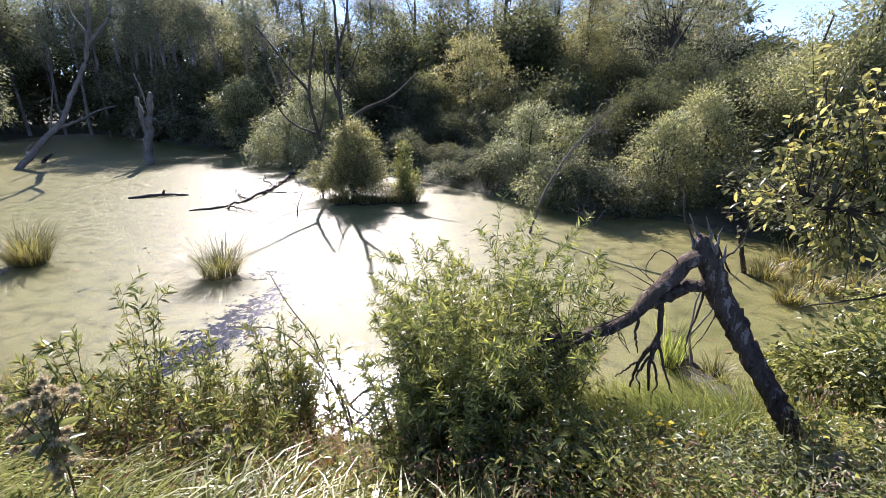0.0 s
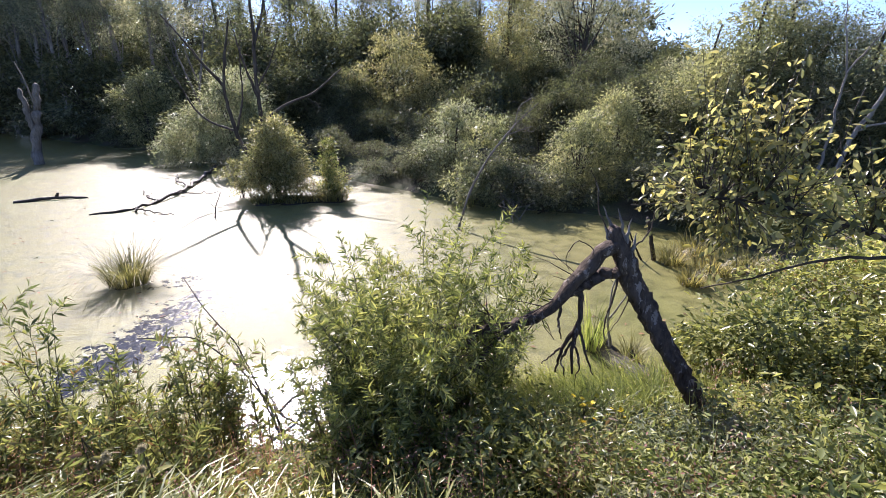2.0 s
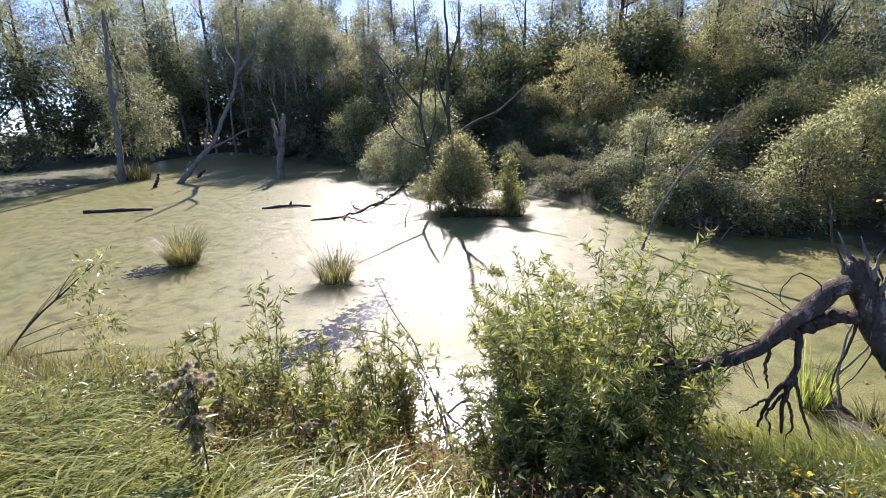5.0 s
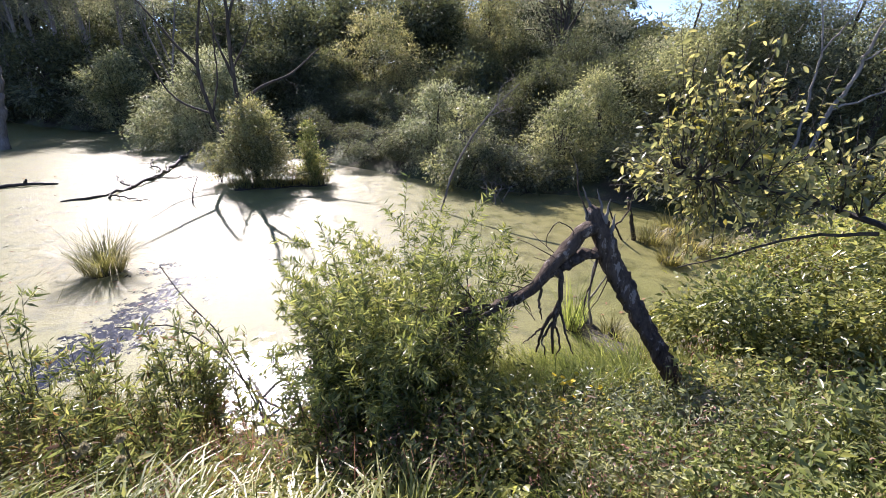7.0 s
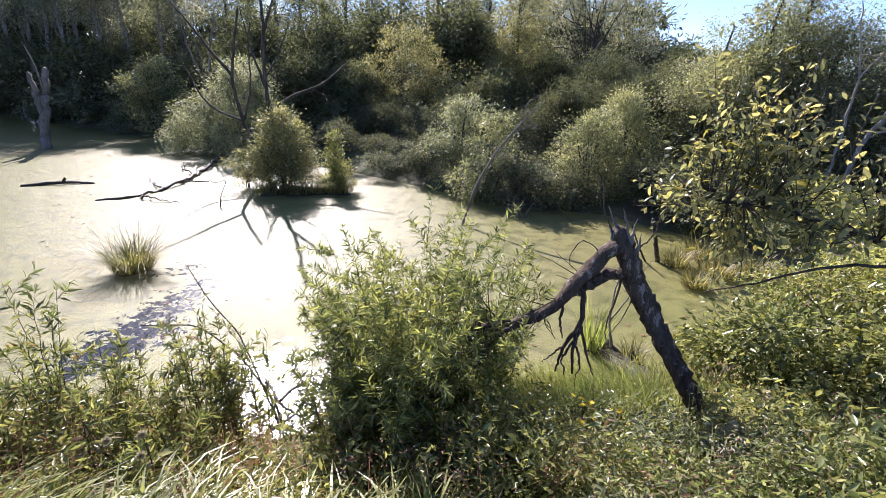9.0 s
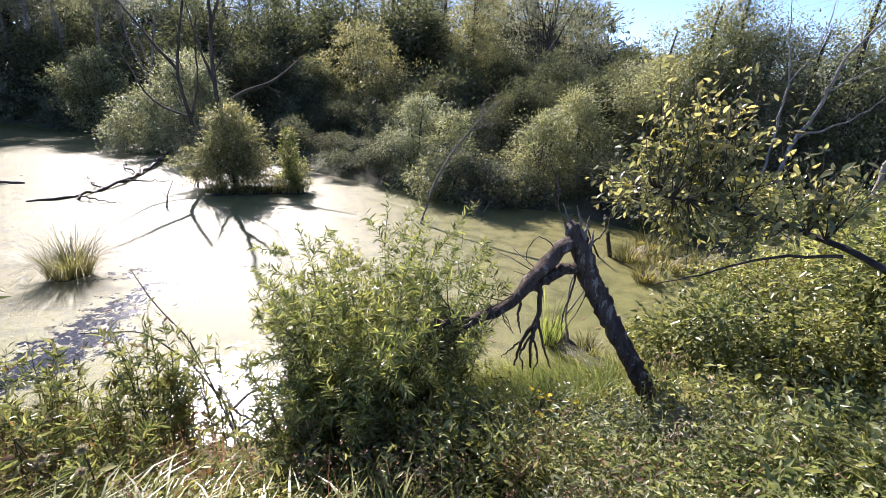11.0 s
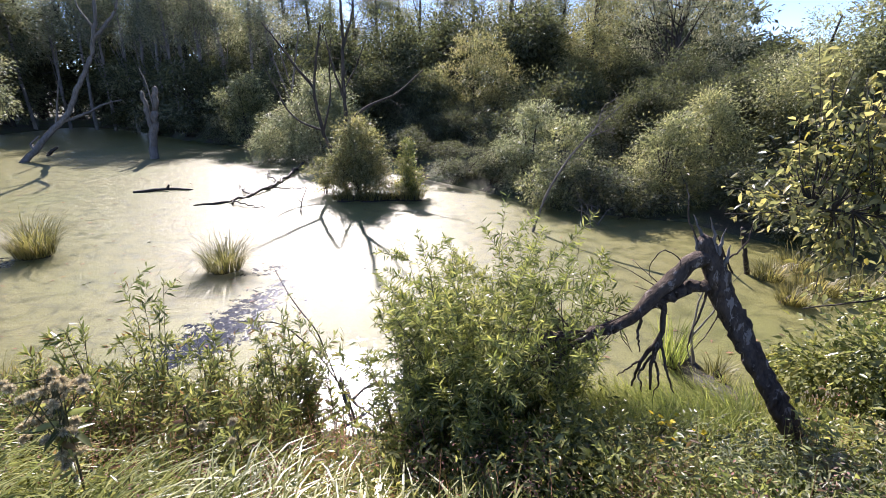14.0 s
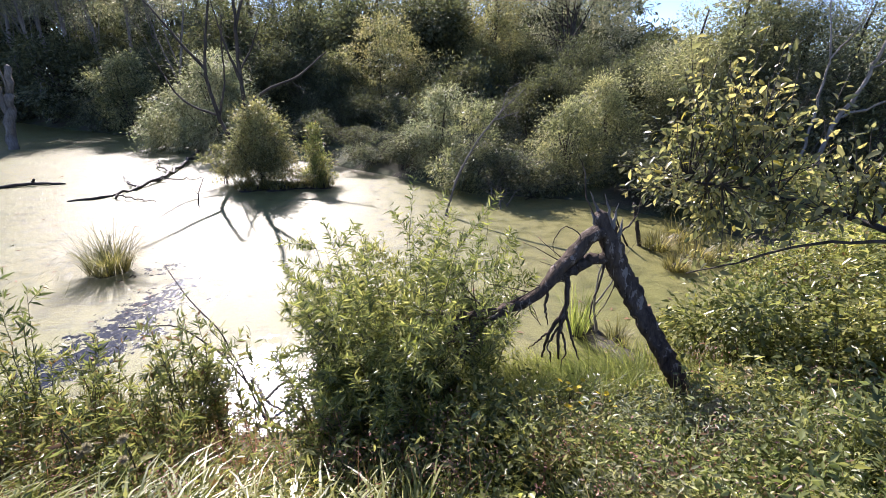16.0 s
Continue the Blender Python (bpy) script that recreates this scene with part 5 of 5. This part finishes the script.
sward("bright_grass", scatter(3800, 0.6, 5.2, 0.8, 3.2, rng, lambda x, y: np.sin(x * 2.3 + y * 1.1) + np.cos(y * 2.9 - x) > -0.1), 0.25, 0.5, 0.01, (0.5, 1.3), rng, M_GRASS, "bright arching grass between the weeds", (0.2, -0.3))
sward("shore_grass", scatter(3000, 2.4, 4.6, 2.2, 3.1, rng), 0.2, 0.4, 0.009, (0.4, 1.1), rng, M_GRASS, "pale grass along the near shore")
sward("left_shore_grass", scatter(5000, -8.0, -1.5, 2.7, 4.3, rng), 0.3, 0.7, 0.008, (0.1, 0.7), rng, M_TUFT, "thin yellowing grass stalks near the water")
sward("path_grass", scatter(9000, -6.0, 6.5, -3.0, 0.5, rng), 0.08, 0.26, 0.01, (0.5, 1.2), rng, M_SEDGE, "short worn grass on top of the bank")
sward("lawn", scatter(9000, 0.8, 5.0, 0.3, 1.7, rng), 0.08, 0.22, 0.008, (0.4, 1.0), rng, M_SEDGE, "short fresh green grass at the top of the bank")


def herbs(name, at, lo, hi, per, leaf_len, slim, rng, mat, label, up=0.5):
    n = len(at)
    tall = lo + (hi - lo) * rng.random(n)
    tip = at + np.stack([rng.normal(size=n) * 0.08, rng.normal(size=n) * 0.08, tall], 1)
    own = np.repeat(np.arange(n), per)
    t = 0.2 + 0.8 * rng.random(len(own))
    spot = at[own] + (tip - at)[own] * t[:, None] + rng.normal(size=(len(own), 3)) * 0.03
    way = rng.normal(size=(len(own), 3)) * (1, 1, 0.5) + (0, 0, 0.35)
    lv = leaves(spot, way, leaf_len * (0.5 + 0.8 * rng.random(len(own))), slim, rng, SIMPLE, up)
    st = blades(at, rng.normal(size=(n, 3)), tall, 0.006, 0.1, rng)
    tagged(part(name, joined([lv, st]), mat), label, "herbs", "", "stuff")


def patchy(kx, ky, shift, floor):
    """True inside patches a metre or so across, clear of the sedge."""
    return lambda x, y: (((x - 1.6) / 0.75) ** 2 + ((y - 2.75) / 0.6) ** 2 > 1) & (np.sin(x * kx + shift) * np.cos(y * ky - shift * 1.7) + 0.5 * np.sin((x + y) * 4.3 + shift) > floor)


herbs("herbs", scatter(2600, 0.3, 5.5, 0.8, 3.6, rng, patchy(2.6, 3.1, 0.4, 0.05)), 0.1, 0.42, 26, 0.044, 0.42, rng, M_HERB, "mixed small-leaved weeds over the near bank")
herbs("nettles", scatter(900, 0.4, 4.6, 1.0, 3.0, rng, patchy(2.2, 2.6, 2.3, 0.25)), 0.22, 0.55, 30, 0.062, 0.4, rng, M_SHRUB, "darker nettles in patches on the bank")
herbs("clover", scatter(2400, 0.3, 5.5, 0.6, 3.4, rng, patchy(3.3, 2.4, 4.1, 0.1)), 0.05, 0.2, 14, 0.042, 0.7, rng, M_SEDGE, "low round-leaved weeds between the grass", 0.8)
herbs("shade_weeds", scatter(1500, -4.2, 1.2, 1.75, 3.7, rng, lambda x, y: (y < 2.75) | (np.abs(x + 0.85) > 0.32)), 0.14, 0.48, 26, 0.055, 0.32, rng, M_SHOOT, "dark weeds under the shoots and osier")
herbs("dry_weeds", scatter(700, -3.2, 4.8, 1.0, 3.5, rng, patchy(2.9, 3.4, 1.2, 0.3)), 0.22, 0.5, 34, 0.018, 0.5, rng, M_RUST, "dry reddish dock and sorrel stalks")
herbs("rusty_stalks", scatter(260, -3.6, 0.6, 1.7, 3.2, rng), 0.35, 0.62, 40, 0.016, 0.5, rng, M_RUST, "tall rusty sorrel stalks among the shoots")
herbs("straw_weeds", scatter(500, 0.4, 4.8, 0.9, 3.3, rng, patchy(2.4, 3.6, 5.2, 0.3)), 0.2, 0.5, 24, 0.024, 0.3, rng, M_STRAW, "dry straw-coloured weed stalks")
herbs("silver_weeds", scatter(420, 1.0, 3.2, 1.2, 2.4, rng, patchy(2.7, 3.0, 3.4, 0.15)), 0.18, 0.45, 34, 0.042, 0.3, rng, M_WILLOW, "silvery mugwort at the top of the bank")
herbs("golden_weeds", scatter(260, 0.9, 2.0, 1.9, 2.8, rng), 0.15, 0.35, 34, 0.026, 0.45, rng, M_ALDER, "yellow-green weeds beside the sedge")


def fluff_head(rng, r):
    n = 260
    d = unit(rng.normal(size=(n, 3)) + (0, 0, 0.25))
    return leaves(np.zeros((n, 3)), d, r * (0.75 + 0.35 * rng.random(n)), 0.16, rng, SIMPLE, 0.1)


def thistle(x, y, z_top, heads, spread, seed, label, stem_leaves=60, drop=0.5):
    rng = np.random.default_rng(seed)
    base = np.array(standing(x, y))
    ob = thing("thistle", tuple(base), label, "thistle", "thistles gone to seed")
    h = z_top - base[2]
    line = bent([(0, 0, 0), (0.02, 0.01, h * 0.5), (0.03, 0.0, h)], 10, 0.01, rng)
    part("stem", (*tube(line, [0.009, 0.006, 0.003], 5), True), M_STEM, ob)
    spots = []
    for k in range(heads):
        s = line[rng.integers(5, 10)]
        tip = np.array((rng.normal() * spread, rng.normal() * spread * 0.7, h * (1 - drop * rng.random() ** 1.5) + 0.03 * rng.normal()))
        part("stalk", (*tube(bent([s, (s + tip) / 2 - (0, 0, 0.01), tip], 5, 0.006, rng), [0.004, 0.002], 4), True), M_STEM, ob)
        spots.append(tip)
    n = stem_leaves
    t = rng.random(n)
    part("foliage", leaves(line[0] + (line[-1] - line[0]) * (0.1 + 0.75 * t)[:, None] + rng.normal(size=(n, 3)) * 0.02, rng.normal(size=(n, 3)) * (1, 1, 0.4), 0.09 * (0.5 + rng.random(n)), 0.3, rng, SHAPED, 0.4), M_SHOOT, ob)
    head = fast_mesh("seed_head", *fluff_head(rng, 0.03))
    head.materials.append(M_FLUFF)
    for tip in spots:
        o = new("seed_head", head)
        o.parent = ob
        o.matrix_basis = Matrix.LocRotScale(tip, Euler((rng.normal() * 0.5, rng.normal() * 0.5, rng.random() * 6)), (1, 1, 1) if rng.random() < 0.6 else (1.3, 1.1, 0.8))
    return ob


thistle(-1.88, 1.82, 1.98, 46, 0.07, 161, "tall thistle with pinkish white seed fluff", 90, 0.45)
thistle(0.69, 2.32, 1.03, 9, 0.03, 162, "small thistle with one white seed cluster", 40, 0.25)
thistle(1.97, 1.95, 1.32, 30, 0.07, 163, "burly thistle with a cluster of grey-pink seed heads", 50, 0.35)
thistle(2.3, 2.05, 1.45, 8, 0.05, 164, "thistle with pale seed heads by the broken tree", 50, 0.4)
thistle(-1.35, 2.35, 1.25, 3, 0.09, 165, "low thistle with scattered seed fluff", 40, 0.5)
thistle(-1.75, 2.5, 1.3, 3, 0.1, 166, "low thistle with scattered seed fluff", 40, 0.5)
thistle(-0.95, 2.2, 1.12, 3, 0.09, 167, "low thistle with scattered seed fluff", 40, 0.5)


def tansy(x, y, z_top, heads, spread, seed, label="yellow-flowered tansy among the weeds"):
    rng = np.random.default_rng(seed)
    base = np.array(standing(x, y))
    ob = thing("tansy", tuple(base), label, "flower", "yellow flowers on the bank")
    h = z_top - base[2]
    wood = [tube(bent([(0, 0, 0), (0.01, 0, h * 0.5), (0, 0.01, h * 0.9)], 6, 0.006, rng), [0.006, 0.003], 4)]
    spots = []
    for k in range(heads):
        tip = np.array((rng.normal() * spread, rng.normal() * spread, h + rng.normal() * 0.012))
        wood.append(tube(np.array([(0, 0, h * 0.75), tip * (0.6, 0.6, 0.95), tip]), [0.002, 0.0015], 3))
        spots.append(tip)
    part("stem", (*joined(wood), True), M_STEM, ob)
    n = 60
    part("foliage", leaves(np.stack([rng.normal(size=n) * 0.05, rng.normal(size=n) * 0.05, h * rng.random(n) * 0.9], 1), rng.normal(size=(n, 3)) * (1, 1, 0.4), 0.06, 0.3, rng, SIMPLE, 0.4), M_HERB, ob)
    m = 9
    a = np.arange(m) * 2 * np.pi / m
    flower = fast_mesh("flower_head", *leaves(np.zeros((m, 3)), np.stack([np.cos(a), np.sin(a), np.full(m, 0.25)], 1), 0.021, 0.75, rng, SIMPLE, 1.0))
    flower.materials.append(M_YELLOW)
    for tip in spots:
        o = new("flower_head", flower)
        o.parent = ob
        o.matrix_basis = Matrix.LocRotScale(tip, Euler((rng.normal() * 0.3, rng.normal() * 0.3, rng.random() * 6)), (1, 1, 1))


tansy(1.05, 2.2, 1.08, 10, 0.03, 171)
tansy(1.35, 2.45, 1.2, 14, 0.09, 172)
tansy(1.5, 2.3, 1.15, 10, 0.08, 173)
tansy(2.75, 1.15, 1.5, 9, 0.025, 174)
# one tall yellowing stalk near the left shore
golden = stemmed("willowherb", standing(-3.55, 2.8), 3, np.random.default_rng(175), M_TUFT, "tall yellow-green willowherb with a seed plume", "herb", 1.25, 0.06, 0.07, 0.3, 60, 0.005, (0, 0), 1)
woody("overhanging_willow", standing(-7.6, 4.2), [(0, 0, -0.1), (0.6, 0.4, 0.7), (1.3, 0.9, 1.35)], 0.018,
      [(1.3, 0.9, 1.35, 0.5, 0.25, 0.08), (1.1, 0.8, 0.95, 0.5, 0.25, 0.08), (1.2, 0.8, 0.5, 0.5, 0.3, 0.1), (1.2, 0.8, 0.12, 0.45, 0.3, 0.06)], 520, np.random.default_rng(176), M_SHOOT, M_BARK,
      "thin willow spray reaching out over the water", "branch", 0.09, 0.32, 0.14, 16, 0.1, 0.0, 1, "", 6, 0.4, 10)

# bits of leaf and twig on the duckweed
rng = np.random.default_rng(190)
x, y = -16 + 22 * rng.random(900), 4.6 + 15 * rng.random(900) ** 1.3
ok = shore_distance(x, y) < -0.3
x, y = x[ok], y[ok]
n = len(x)
lit = leaves(np.stack([x, y, np.full(n, 0.012)], 1), np.stack([rng.normal(size=n), rng.normal(size=n) * 0.6, np.zeros(n)], 1), 0.03 + 0.09 * rng.random(n) ** 2, 0.35, rng, SIMPLE, 1.0)
tagged(part("floating_litter", lit, M_RUST), "small brown leaves and twigs floating on the duckweed", "litter", "", "stuff")
